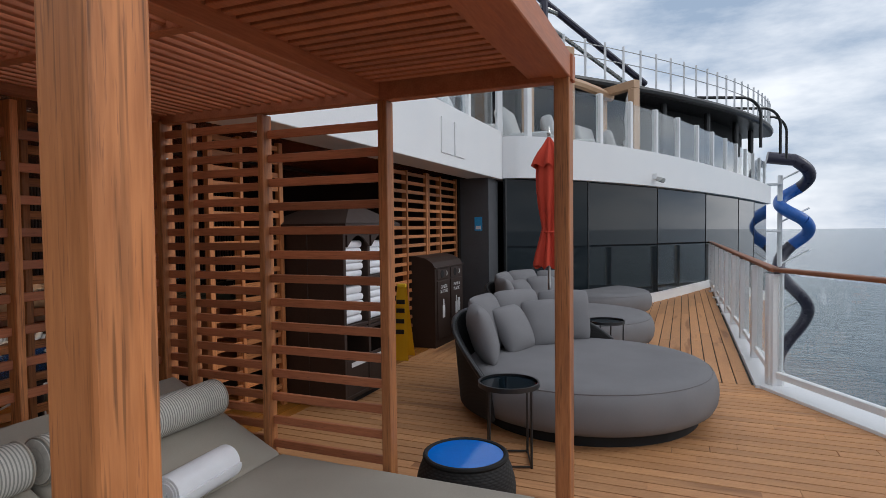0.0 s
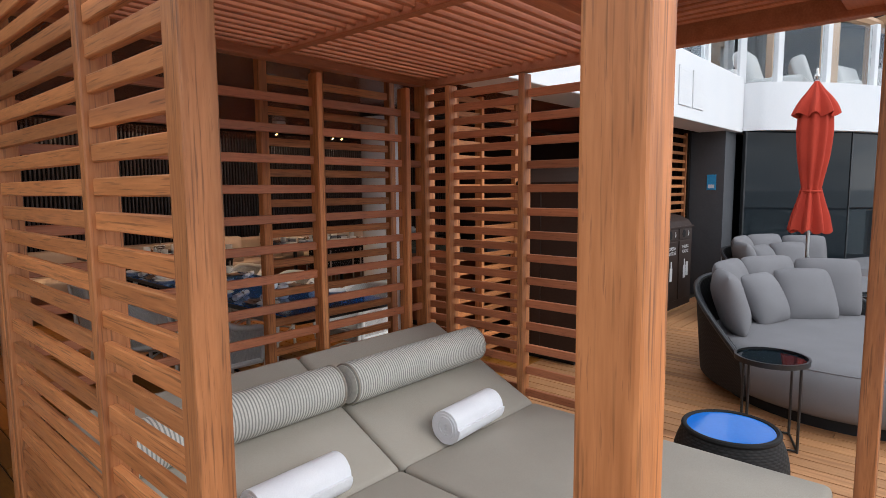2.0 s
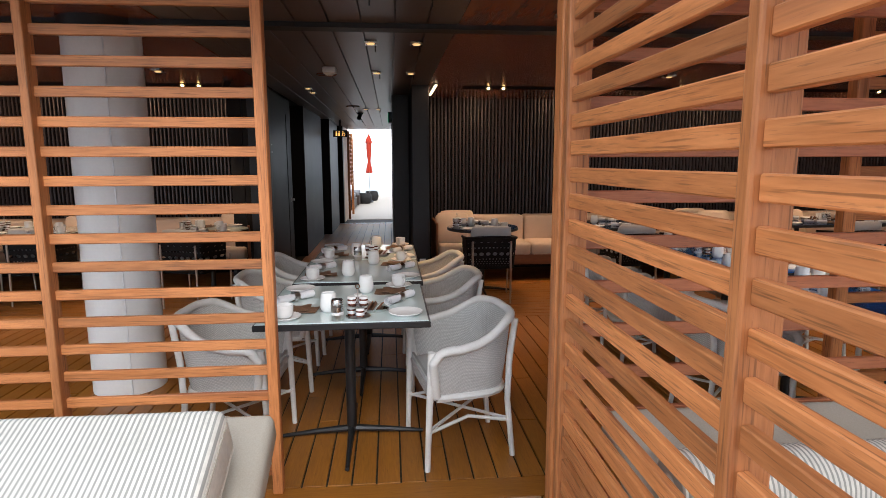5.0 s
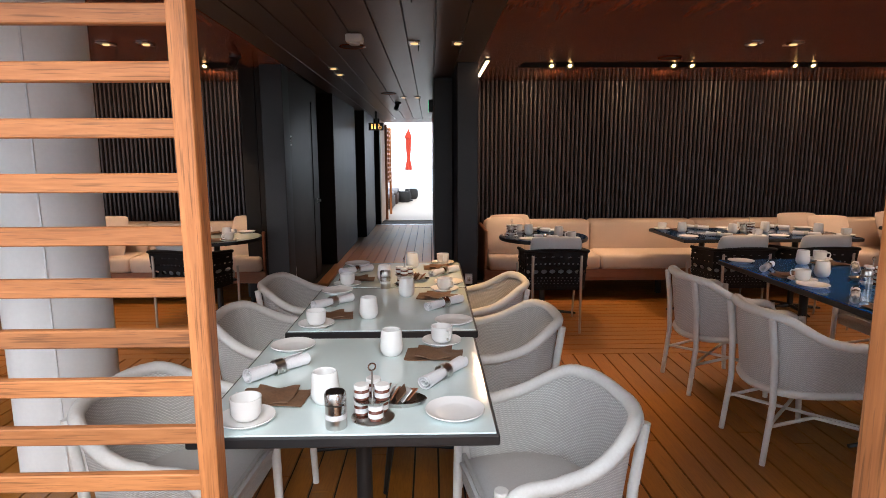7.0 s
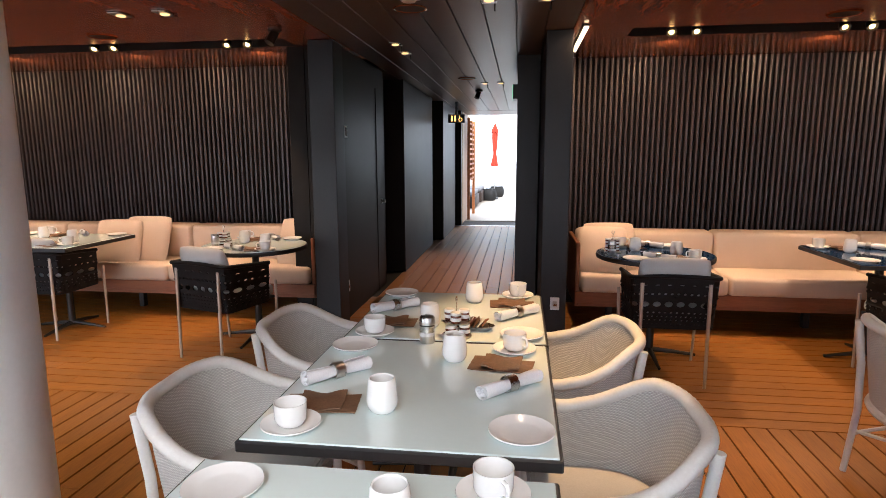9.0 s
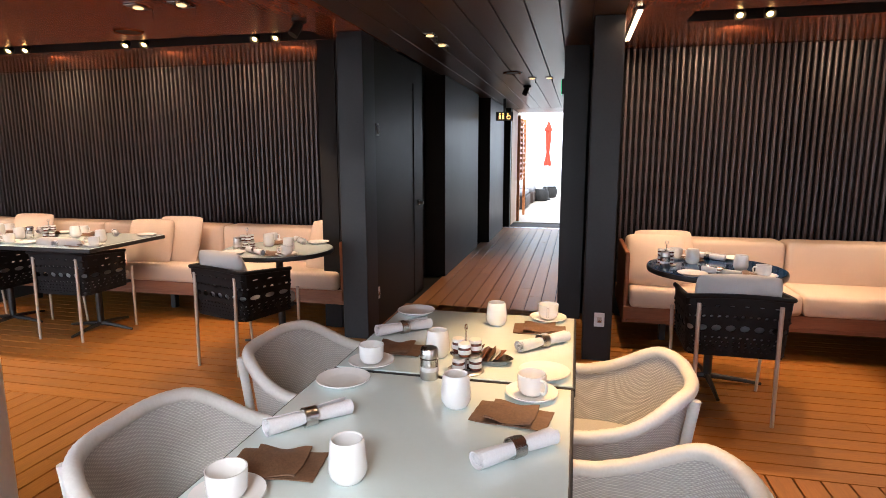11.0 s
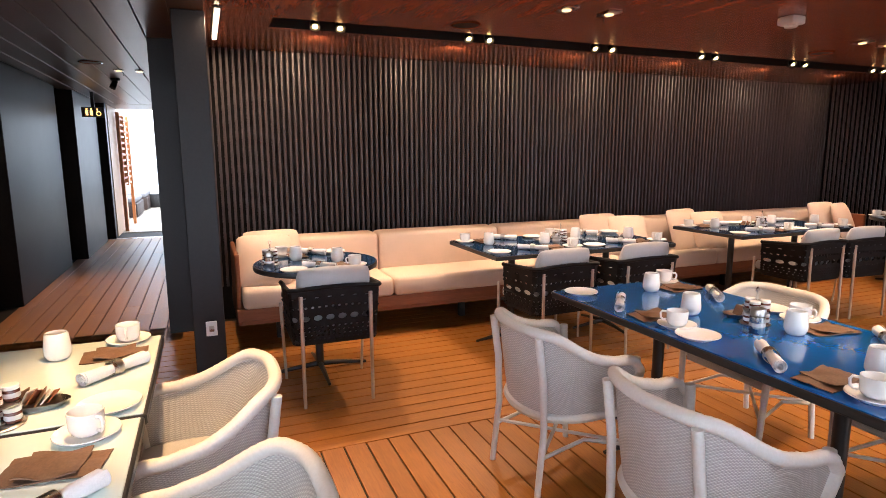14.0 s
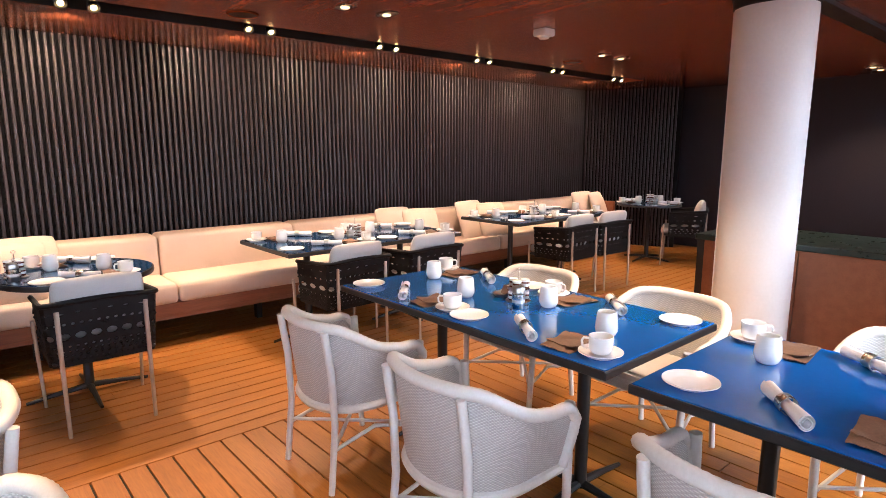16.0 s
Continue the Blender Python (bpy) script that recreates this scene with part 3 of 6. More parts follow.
roof_slats(lx, "x", 0, [(XM + 0.035 + lx / 2, CY0 + 0.07 + 0.066 * k, 2.203) for k in range(31)])
# Black sheet added above the front slats so their gaps stay dark.
part("roof_cover", box(B(), XM, CX1, CY0, CY1, 2.240, 2.253), black_flat, cab, "added black sheet that hides the sky above the front roof slats")

SX = -3.45
cab2 = thing("slatted_screen", "teak slatted screen between the daybeds and the dining room", "screen")
upright(cab2, SX, -0.77, 0.06, 0.045, 0, 2.25)
lattice(cab2, -2.60, -0.79, SX, "y", 0.105, 2.22, (-1.655, -2.2), -1, 0.118)
upright(cab2, SX, -2.63, P, 0.06, 0, 2.25)
for y0, y1, x in ((1.49, 2.40, -3.02), (3.25, 4.05, -3.2), (6.10, 7.10, -3.2), (7.16, 8.2, -3.2)):
    sc = thing("slatted_screen", "teak slatted screen standing at the dining room edge", "screen", 0, 0, 0, 0, "slatted screens")
    upright(sc, x, y0, 0.05, 0.05, 0, 2.25)
    upright(sc, x, y1, 0.05, 0.05, 0, 2.25)
    low, gap = (0.132, 0.163) if y0 == 1.49 else (0.165, 0.113)
    lattice(sc, y0 + 0.025, y1 - 0.025, x, "y", low, 2.22, ((y0 * 0.6 + y1 * 0.4),), 1, gap)

# ---- daybeds ----
SEATZ = 0.36


def daybed(x0, x1, y0, y1, hinge, label):
    t = thing("daybed", label, "daybed")
    part("base", box(B(), x0 + 0.03, x1 - 0.04, y0 + 0.02, y1 - 0.02, 0.04, SEATZ - 0.13, 0.01), brown_metal, t)
    ym = (y0 + y1) / 2
    for a, b in ((y0, ym - 0.004), (ym + 0.004, y1)):
        part("mattress", box(B(), hinge, x1, a, b, SEATZ - 0.13, SEATZ, 0.03, 3), mattress, t, "grey-beige mattress", True)
        bm = box(B(), -0.02, 0.80, a, b, -0.11, 0.0, 0.03, 3)
        bmesh.ops.transform(bm, matrix=Matrix.Translation((hinge, 0, SEATZ + 0.005)) @ Matrix.Rotation(radians(25), 4, "Y") @ Matrix.Diagonal((-1, 1, 1, 1)), verts=bm.verts)
        bmesh.ops.recalc_face_normals(bm, faces=bm.faces)
        part("backrest", bm, mattress, t, "raised grey-beige backrest", True)
    return t


daybed(-2.70, -0.56, 0.42, 2.41, -1.93, "wide grey-beige daybed with raised backrests")
daybed(-2.80, -0.95, -2.55, -0.62, -2.0, "grey-beige daybed with raised backrests")


def bolster(m, ln, r=0.095):
    t = thing("bolster", "round bolster with fine grey and white stripes", "bolster", 0, 0, 0, 0, "bolsters on the daybeds")

    def turned(profile, name, material, label=""):
        bm = lathe(B(), profile, 28)
        bmesh.ops.rotate(bm, matrix=Matrix.Rotation(radians(90), 3, "X"), verts=bm.verts)
        part(name, bm, material, t, label, True)

    e = ln / 2
    turned([(r * 0.96, -e + 0.012), (r, -e + 0.04), (r, e - 0.04), (r * 0.96, e - 0.012)], "sleeve", bolster_cloth)
    for s in (-1, 1):
        turned([(0, s * (e - 0.002)), (r * 0.6, s * (e + 0.006)), (r * 0.9, s * (e + 0.001)), (r * 0.96, s * (e - 0.012))], "end_cap", bolster_cloth, "round stitched end")
        part("piping", tube(B(), [(r * 0.97 * math.cos(k * math.pi / 16), s * (e - 0.010), r * 0.97 * math.sin(k * math.pi / 16)) for k in range(32)], 0.005, 6, True), mattress, t, "grey-beige piping", True)
    t.matrix_world = m
    return t


bolster(pose(-2.30, 0.92, 0.635), 0.90)
bolster(pose(-2.28, 1.87, 0.635), 0.92)

sp_ = thing("scatter_cushion", "thick oblong cushion with fine grey and white stripes", "cushion")
part("cover", box(B(), -0.165, 0.165, -0.47, 0.47, -0.085, 0.085, 0.035, 4), bolster_cloth, sp_, "", True)
for z in (-0.052, 0.052):
    part("piping", tube(B(), [(0.163 * sx, 0.468 * sy, z) for sx, sy in ((-0.8, -1), (0.8, -1), (1, -0.93), (1, 0.93), (0.8, 1), (-0.8, 1), (-1, 0.93), (-1, -0.93))], 0.005, 6, True), mattress, sp_, "grey-beige piping", True)
sp_.matrix_world = pose(-2.36, -1.16, 0.69, 0, 25, 0)


def rolled_towel(x, y, z, rz, ln=0.37, r=0.082):
    bm = B()
    sheet(bm, lambda u, v: ((0.010 + (r - 0.010) * u) * math.cos(u * 37.7), ln * (v - 0.5) + 0.004 * math.sin(u * 9), (0.010 + (r - 0.010) * u) * math.sin(u * 37.7)), 170, 6, 0.0112)
    o = part("rolled_towel", bm, towel, None, "", True)
    o.matrix_world = pose(x, y, z, 0, 0, rz)
    return tagged(o, "white terry towel rolled up on a daybed", "towel", "rolled towels")


rolled_towel(-1.93, 1.86, SEATZ + 0.09, 4)
rolled_towel(-1.95, 0.93, SEATZ + 0.09, 2)


tri = B()
lo = [tri.verts.new((x, y, -0.25)) for x, y in ((0.95, 5.72), (0.95, -3.2), (2.75, -3.2), (2.75, 2.65))]
hi = [tri.verts.new((x, y, -0.014)) for x, y in ((0.95, 5.72), (0.95, -3.2), (2.75, -3.2), (2.75, 2.65))]
tri.faces.new(lo)
tri.faces.new(hi)
for k in range(4):
    tri.faces.new((lo[k], lo[(k + 1) % 4], hi[(k + 1) % 4], hi[k]))
bmesh.ops.recalc_face_normals(tri, faces=tri.faces)
setting("pavement", tri, caulk, "caulked teak deck along the slanting railing", "deck")


# ---- dining furniture ----
def wicker_chair(x, y, rz):
    t = thing("wicker_chair", "white woven loom armchair with curved back", "chair", x, y, 0, rz, "wicker armchairs")

    def plan(u):
        a = (2 * u - 1) * 128
        c, s = math.cos(radians(a)), math.sin(radians(a))
        if abs(a) <= 90:
            return -0.280 * abs(c) ** 0.74, math.copysign(0.288 * abs(s) ** 0.80, a), a
        return (abs(a) - 90) / 38 * 0.172, math.copysign(0.288 + 0.004 * (abs(a) - 90) / 38, a), a

    def top(a):
        q = min(1.0, max(0.0, (abs(a) - 36) / 66))
        return 0.740 - 0.125 * q * q * (3 - 2 * q) - 0.012 * min(1.0, abs(a) / 36) ** 2 - 0.03 * max(0.0, (abs(a) - 108) / 20) ** 2

    def shell(u, v):
        px, py, a = plan(u)
        k = 0.85 + 0.15 * v ** 0.8
        zt = top(a)
        return (px * k, py * k, 0.345 + 0.02 * abs(math.sin(radians(min(abs(a), 90)))) + (zt - 0.36) * v)
    part("shell", sheet(B(), shell, 44, 10, 0.012), loom, t, "", True)
    # the rim: two strands twisted about one another, bent down at the front of the arms
    rim = [Vector(shell(i / 200, 1.0)) for i in range(6, 195)]
    ends = [Vector(shell(0, v)) for v in (0.05, 0.3, 0.55, 0.75, 0.88)], [Vector(shell(1, v)) for v in (0.88, 0.75, 0.55, 0.3, 0.05)]
    line, far = ends[0] + rim + ends[1], [0.0]
    for p, q in zip(line, line[1:]):
        far.append(far[-1] + (q - p).length)
    bm, rings, j = B(), [], 0
    steps = int(far[-1] / 0.0055)
    for i in range(steps + 1):
        d = far[-1] * i / steps
        while j < len(line) - 2 and far[j + 1] < d:
            j += 1
        p = line[j].lerp(line[j + 1], min(1.0, (d - far[j]) / max(1e-6, far[j + 1] - far[j])))
        ahead = (line[min(j + 3, len(line) - 1)] - line[max(j - 2, 0)]).normalized()
        side = ahead.cross(Vector((0.03, 0.02, 1))).normalized()
        up = side.cross(ahead)
        rings.append([bm.verts.new(p + (0.0220 + 0.0006 * math.sin(3 * w_ + d * 2 * math.pi / 0.024)) * (math.cos(w_) * side + math.sin(w_) * up)) for w_ in [2 * math.pi * k / 10 for k in range(10)]])
    for r0, r1 in zip(rings, rings[1:]):
        for k in range(10):
            bm.faces.new((r0[k], r0[(k + 1) % 10], r1[(k + 1) % 10], r1[k]))
    bm.faces.new(rings[0][::-1])
    bm.faces.new(rings[-1])
    bmesh.ops.recalc_face_normals(bm, faces=bm.faces)
    part("rim", bm, loom_paint, t, "braided white rim", True)
    part("base_band", tube(B(), [shell(i / 48, 0.0) for i in range(49)], 0.021, 8), loom_paint, t, "wrapped band under the shell", True)
    part("apron", sheet(B(), lambda u, v: (0.17 + 0.0 * v, 0.235 * (2 * u - 1), 0.34 + 0.10 * v), 6, 3, 0.014), loom, t)

    def seat(u, v):
        px, py = -0.215 + 0.395 * u, (2 * v - 1) * 0.235 * math.sqrt(max(0.0, 1 - max(0.0, 0.55 - u) ** 2 * 2.1))
        return (px, py, 0.445 - 0.02 * (2 * u - 1) ** 4 - 0.02 * (2 * v - 1) ** 4)
    part("seat", sheet(B(), seat, 14, 14, 0.04), seat_grey, t, "pale grey seat pad", True)
    for s in (-1, 1):
        part("leg", tube(B(), [(-0.262, 0.195 * s, 0), (-0.232, 0.190 * s, 0.30), (-0.240, 0.190 * s, 0.52), (-0.268, 0.190 * s, 0.715)], [0.014, 0.0155, 0.0165, 0.0165], 10), loom_paint, t, "", True)
        part("leg", rod(B(), (0.192, 0.245 * s, 0), (0.172, 0.262 * s, 0.60), 0.014, 0.019, 10), loom_paint, t, "", True)
        part("stretcher", tube(B(), [(-0.235, 0.187 * s, 0.19), (-0.03, 0.19 * s, 0.235), (0.184, 0.238 * s, 0.19)], 0.009, 6), loom_paint, t, "", True)
    part("stretcher", rod(B(), (-0.235, -0.187, 0.20), (0.184, 0.238, 0.20), 0.009, None, 6), loom_paint, t)
    part("stretcher", rod(B(), (-0.235, 0.187, 0.20), (0.184, -0.238, 0.20), 0.009, None, 6), loom_paint, t)
    return t


def pierced(bm, fn, rows, thick):
    """A sheet fn(u, v) pierced by rows of oval holes: rows of (v0, v1, count, hole width, hole height), shares of the cell."""
    for v0, v1, n, hw, hh in rows:
        for i in range(n):
            u0, u1 = i / n, (i + 1) / n
            if not hw:
                bm.faces.new([bm.verts.new(fn(*q)) for q in ((u0, v0), (u1, v0), (u1, v1), (u0, v1))])
                continue
            um, vm = (u0 + u1) / 2, (v0 + v1) / 2
            outer = ((u0, v0), (um, v0), (u1, v0), (u1, vm), (u1, v1), (um, v1), (u0, v1), (u0, vm))
            inner = [(um + (u1 - u0) / 2 * hw * math.cos(radians(225 + 45 * k)), vm + (v1 - v0) / 2 * hh * math.sin(radians(225 + 45 * k))) for k in range(8)]
            o = [bm.verts.new(fn(*q)) for q in outer]
            c = [bm.verts.new(fn(*q)) for q in inner]
            for k in range(8):
                j = (k + 1) % 8
                bm.faces.new((o[k], o[j], c[j], c[k]))
    bmesh.ops.remove_doubles(bm, verts=bm.verts, dist=0.0004)
    bmesh.ops.recalc_face_normals(bm, faces=bm.faces)
    bmesh.ops.solidify(bm, geom=bm.faces[:], thickness=thick)
    return bm


def black_chair(x, y, rz):
    """Faces its own +x."""
    t = thing("dining_chair", "black dining chair with pierced back and pale grey cushions", "chair", x, y, 0, rz, "black dining chairs")

    def band(u, v):
        s = (2 * u - 1)
        a = abs(s)
        if a < 0.42:
            px, py = -0.25, s / 0.42 * 0.21
        elif a < 0.58:
            q = radians((a - 0.42) / 0.16 * 90)
            px, py = -0.25 + 0.05 * (1 - math.cos(q)), math.copysign(0.21 + 0.05 * math.sin(q), s)
        else:
            px, py = -0.20 + (a - 0.58) / 0.42 * 0.36, math.copysign(0.26, s)
        drop = max(0.0, a - 0.5) ** 1.4 * 0.03
        lean = 0.03 * (v - 0.3)
        return (px - lean * (a < 0.6), py * (0.95 + 0.07 * v), 0.365 + v * (0.330 - drop) + (0.02 * math.cos(s * 2.2) - 0.01) * v)
    rows = ((0.0, 0.06, 28, 0, 0), (0.06, 0.13, 34, 0.42, 0.45), (0.13, 0.20, 30, 0.42, 0.45), (0.20, 0.27, 34, 0.4, 0.45), (0.27, 0.35, 28, 0.45, 0.5),
            (0.35, 0.40, 28, 0, 0), (0.40, 0.54, 14, 0.74, 0.80), (0.54, 0.63, 28, 0, 0), (0.63, 0.70, 26, 0.50, 0.66), (0.70, 0.81, 28, 0, 0), (0.81, 0.86, 14, 0.38, 0.5), (0.86, 1.0, 28, 0, 0))
    part("back", pierced(B(), band, rows, 0.008), black_hide, t, "black pierced wrap-around back")
    part("rim", tube(B(), [band(i / 40, 1.0) for i in range(41)], 0.014, 8), black_hide, t, "", True)
    part("seat_shell", box(B(), -0.24, 0.24, -0.24, 0.24, 0.375, 0.40, 0.012, 2), black_metal, t)
    part("seat_cushion", box(B(), -0.21, 0.25, -0.225, 0.225, 0.40, 0.48, 0.028, 3), seat_grey, t, "pale grey seat cushion", True)
    bm = cushion(B(), 0.34, 0.43, 0.13, 0.42, 12)
    bmesh.ops.transform(bm, matrix=pose(-0.175, 0, 0.645, 0, 76, 0), verts=bm.verts)
    part("back_cushion", bm, seat_grey, t, "pale grey back cushion", True)
    for s in (-1, 1):
        part("leg", rod(B(), (-0.275, 0.20 * s, 0), (-0.263, 0.20 * s, 0.66), 0.010, 0.0125, 10), leg_steel, t, "slim satin metal leg", True)
        part("leg", rod(B(), (0.235, 0.25 * s, 0), (0.215, 0.268 * s, 0.52), 0.009, 0.011, 10), leg_steel, t, "slim satin metal leg", True)
    return t


def pedestal(t, x, y, top, spread):
    part("pedestal", rod(B(), (x, y, 0.03), (x, y, top), 0.027, None, 14), black_metal, t, "", True)
    for k in range(4):
        a = radians(90 * k)
        part("foot", tube(B(), [(x, y, 0.045), (x + spread * 0.5 * math.cos(a), y + spread * 0.5 * math.sin(a), 0.032), (x + spread * math.cos(a), y + spread * math.sin(a), 0.012)], [0.02, 0.015, 0.01], 8), black_metal, t, "", True)


def table(x0, x1, y0, y1, top, label, legs=1):
    cx, cy = (x0 + x1) / 2, (y0 + y1) / 2
    t = thing("dining_table", label, "table", cx, cy, 0, 0, "rectangular dining tables")
    dx, dy = (x1 - x0) / 2, (y1 - y0) / 2
    part("frame", box(B(), -dx, dx, -dy, dy, 0.716, 0.746, 0.004), black_metal, t, "black metal table edge")
    part("tabletop", box(B(), -dx + 0.009, dx - 0.009, -dy + 0.009, dy - 0.009, 0.738, 0.750, 0.002), top, t, "glass tabletop")
    if legs == 1:
        pedestal(t, 0, 0, 0.72, 0.385)
    else:
        for s in (-1, 1):
            if dx > dy:
                pedestal(t, s * dx * 0.56, 0, 0.72, 0.30)
            else:
                pedestal(t, 0, s * dy * 0.56, 0.72, 0.30)
    return t


def round_table(x, y, top, label, r=0.40):
    t = thing("round_table", label, "table", x, y, 0, 0, "round dining tables")
    part("frame", lathe(B(), [(0, 0.716), (r, 0.716), (r + 0.003, 0.73), (r, 0.746), (r - 0.01, 0.746), (0, 0.742)], 48), black_metal, t, "black table edge", True)
    part("tabletop", lathe(B(), [(0, 0.740), (r - 0.008, 0.740), (r - 0.008, 0.750), (0, 0.750)], 48), top, t, "glass tabletop", True)
    pedestal(t, 0, 0, 0.72, 0.32)
    return t


WTL = "square dining table with milky white glass top"
table(-4.385, -3.553, -0.880, -0.069, top_white, WTL)
table(-5.284, -4.468, -0.850, -0.052, top_white, WTL)
table(-6.062, -5.293, -0.832, -0.048, top_white, WTL)
BTL = "long dining table with blue glass top"
table(-6.085, -4.488, 1.755, 2.552, top_blue, BTL, 2)
table(-4.396, -3.12, 1.73, 2.53, top_blue, BTL, 2)
table(-7.93, -7.10, 1.965, 3.565, top_blue_dim, "long dining table with blue glass top coloured as dimly lit", 2)
table(-7.97, -7.16, 4.36, 5.88, top_blue_dim, "long dining table with blue glass top coloured as dimly lit", 2)
table(-7.95, -7.13, -5.20, -3.57, top_white, "long dining table with milky white glass top", 2)
round_table(-7.42, 0.79, top_blue_dim, "round dining table with blue glass top coloured as dimly lit")
round_table(-7.48, -2.22, top_white, "round dining table with milky glass top")
round_table(-7.45, 7.25, top_blue_dim, "round dining table with blue glass top coloured as dimly lit")

wc_a = wicker_chair(-3.825, 0.062, -81)
for x, y, rz in ((-4.80, 0.06, -88), (-5.55, 0.035, -90), (-3.92, -1.02, 86), (-4.84, -0.975, 92), (-5.58, -0.965, 90),
                 (-5.718, 1.600, 91), (-4.887, 1.590, 90), (-3.98, 1.70, 90), (-5.66, 2.68, -90), (-4.84, 2.70, -92), (-3.85, 2.76, -90)):
    copy_thing(wc_a, pose(x, y, 0, 0, 0, rz))
bc_a = black_chair(-7.093, 0.80, 179)
for x, y, rz in ((-7.14, -2.29, 162), (-7.10, 2.37, 182), (-7.10, 3.08, 180), (-7.12, 5.0, 180), (-7.08, 5.54, 176), (-7.02, 7.35, 205), (-7.45, -3.96, 180), (-7.42, -4.8, 180)):
    copy_thing(bc_a, pose(x, y, 0, 0, 0, rz))


def bench(y0, y1, label):
    t = thing("bench", label, "bench")
    part("rail", box(B(), -7.985, -7.945, y0, y1, 0.24, 0.33, 0.004), bench_wood, t, "red-brown wooden rail")
    part("base", box(B(), -8.84, -7.99, y0, y1, 0.20, 0.32), bench_wood, t)
    for e in (y0, y1):
        s = 1 if e == y0 else -1
        part("arm", box(B(), -8.70, -7.98, e, e + s * 0.035, 0.20, 0.735, 0.012, 2), bench_wood, t, "red-brown wooden arm")
    n = max(1, round((y1 - y0) / 1.25))
    wdt = (y1 - y0 - 0.08) / n
    for i in range(n):
        a = y0 + 0.04 + i * wdt
        part("seat_cushion", box(B(), -8.44, -7.93, a + 0.003, a + wdt - 0.003, 0.325, 0.478, 0.035, 3), cream, t, "cream seat cushion", True)
        part("back_cushion", box(B(), -8.62, -8.36, a + 0.003, a + wdt - 0.003, 0.44, 0.785, 0.04, 3), cream, t, "cream back cushion", True)
    y = y0 + 0.3
    while y < y1:
        part("leg", box(B(), -8.3, -8.24, y, y + 0.05, 0, 0.20, 0.004), black_metal, t)
        y += 1.6
    return t


bench(0.30, 7.30, "long cream upholstered bench with red-brown wooden base")
bench(-7.30, -1.92, "long cream upholstered bench with red-brown wooden base")


def column(x, y, r, label):
    t = thing("column", label, "column", x, y, 0, 0, "", "structure")
    part("shaft", lathe(B(), [(r, 0), (r, CEIL)], 48), white_shell, t, "", True)
    for q in (25, 205):
        part("seam", box(B(), r * math.cos(radians(q)) - 0.004, r * math.cos(radians(q)) + 0.004, r * math.sin(radians(q)) - 0.004, r * math.sin(radians(q)) + 0.004, 0.0, CEIL - 0.07), white_paint, t, "raised joint of the steel casing")
    part("collar", lathe(B(), [(r + 0.004, CEIL - 0.07), (r + 0.012, CEIL - 0.065), (r + 0.012, CEIL), (r, CEIL)], 48), black_paint, t, "black collar", True)
    return t


column(-4.845, -2.0, 0.222, "round white steel column of the dining room")
column(-4.93, 4.06, 0.220, "round white steel column of the dining room")


# ---- ceiling lamps and fittings ----
for y0, y1 in ((0.62, 7.35), (-7.4, -2.0)):
    rb = box(B(), RX0 - 0.01, RX1 + 0.01, y0 - 0.01, y1 + 0.01, CEIL + 0.09, CEIL + 0.118)
    for q in (RX0, RX1 - 0.006):
        box(rb, q, q + 0.006, y0, y1, CEIL + 0.001, CEIL + 0.09)
    setting("trim", rb, black_flat, "black lamp recess in the ceiling", "recess")
slab("trim", -4.86, -4.74, -8.0, 8.0, CEIL - 0.03, CEIL + 0.001, black_paint, "black track across the ceiling", "track")


def track_spot(x, y, tilt):
    t = thing("track_spot", "small warm spotlight in a black ceiling recess", "spotlight", x, y, CEIL + 0.035, 0, "spotlights in the recess")
    def tilted(profile):
        bm = lathe(B(), profile, 16)
        bmesh.ops.rotate(bm, matrix=Matrix.Rotation(radians(-tilt), 3, "Y"), verts=bm.verts)
        bmesh.ops.translate(bm, vec=(0, 0, -0.028), verts=bm.verts)
        return bm
    part("stem", rod(B(), (0, 0, 0.056), (0, 0, -0.03), 0.012, None, 8), black_metal, t)
    part("housing", tilted([(0.0, 0.02), (0.03, 0.02), (0.036, -0.01), (0.038, -0.03), (0.033, -0.03), (0.028, -0.022), (0, -0.022)]), black_metal, t, "black housing", True)
    part("lens", tilted([(0, -0.0225), (0.019, -0.0225), (0.016, -0.028), (0.008, -0.030), (0, -0.0305)]), lamp_on, t, "glowing warm lens", True)
    return t


SPOTS = (1.0, 2.17, 3.34, 4.52, 5.72, 6.95, -2.44, -3.61, -4.79, -5.97)
ts = track_spot(-7.83, SPOTS[0] - 0.088, 38)
copy_thing(ts, pose(-7.83, SPOTS[0] + 0.088, CEIL + 0.035))
for y in SPOTS[1:]:
    for s in (-0.088, 0.088):
        copy_thing(ts, pose(-7.83, y + s, CEIL + 0.035))
for y in SPOTS:
    spot_light(-7.80, y, 2.23, -7.35, y, 0.0, 88, 80, 0.4)
    # No fitting here: an added wash lamp that brightens the slatted wall.
    spot_light(-8.12, y, 2.28, -8.95, y, 1.80, 20, 140, 1.0)


def downlight(x, y):
    t = thing("downlight", "square dark recessed downlight with a pin", "downlight", x, y, CEIL, 0, "recessed downlights")
    part("plate", box(B(), -0.075, 0.075, -0.045, 0.045, -0.010, -0.002, 0.002), steel, t, "dull metal plate")
    part("lens", lathe(B(), [(0, -0.0105), (0.030, -0.0105), (0.026, -0.016), (0, -0.017)], 16), lamp_dim, t, "glowing warm lens", True)
    part("pin", rod(B(), (-0.09, 0.03, 0), (-0.09, 0.03, -0.05), 0.004, None, 6), black_metal, t)
    return t


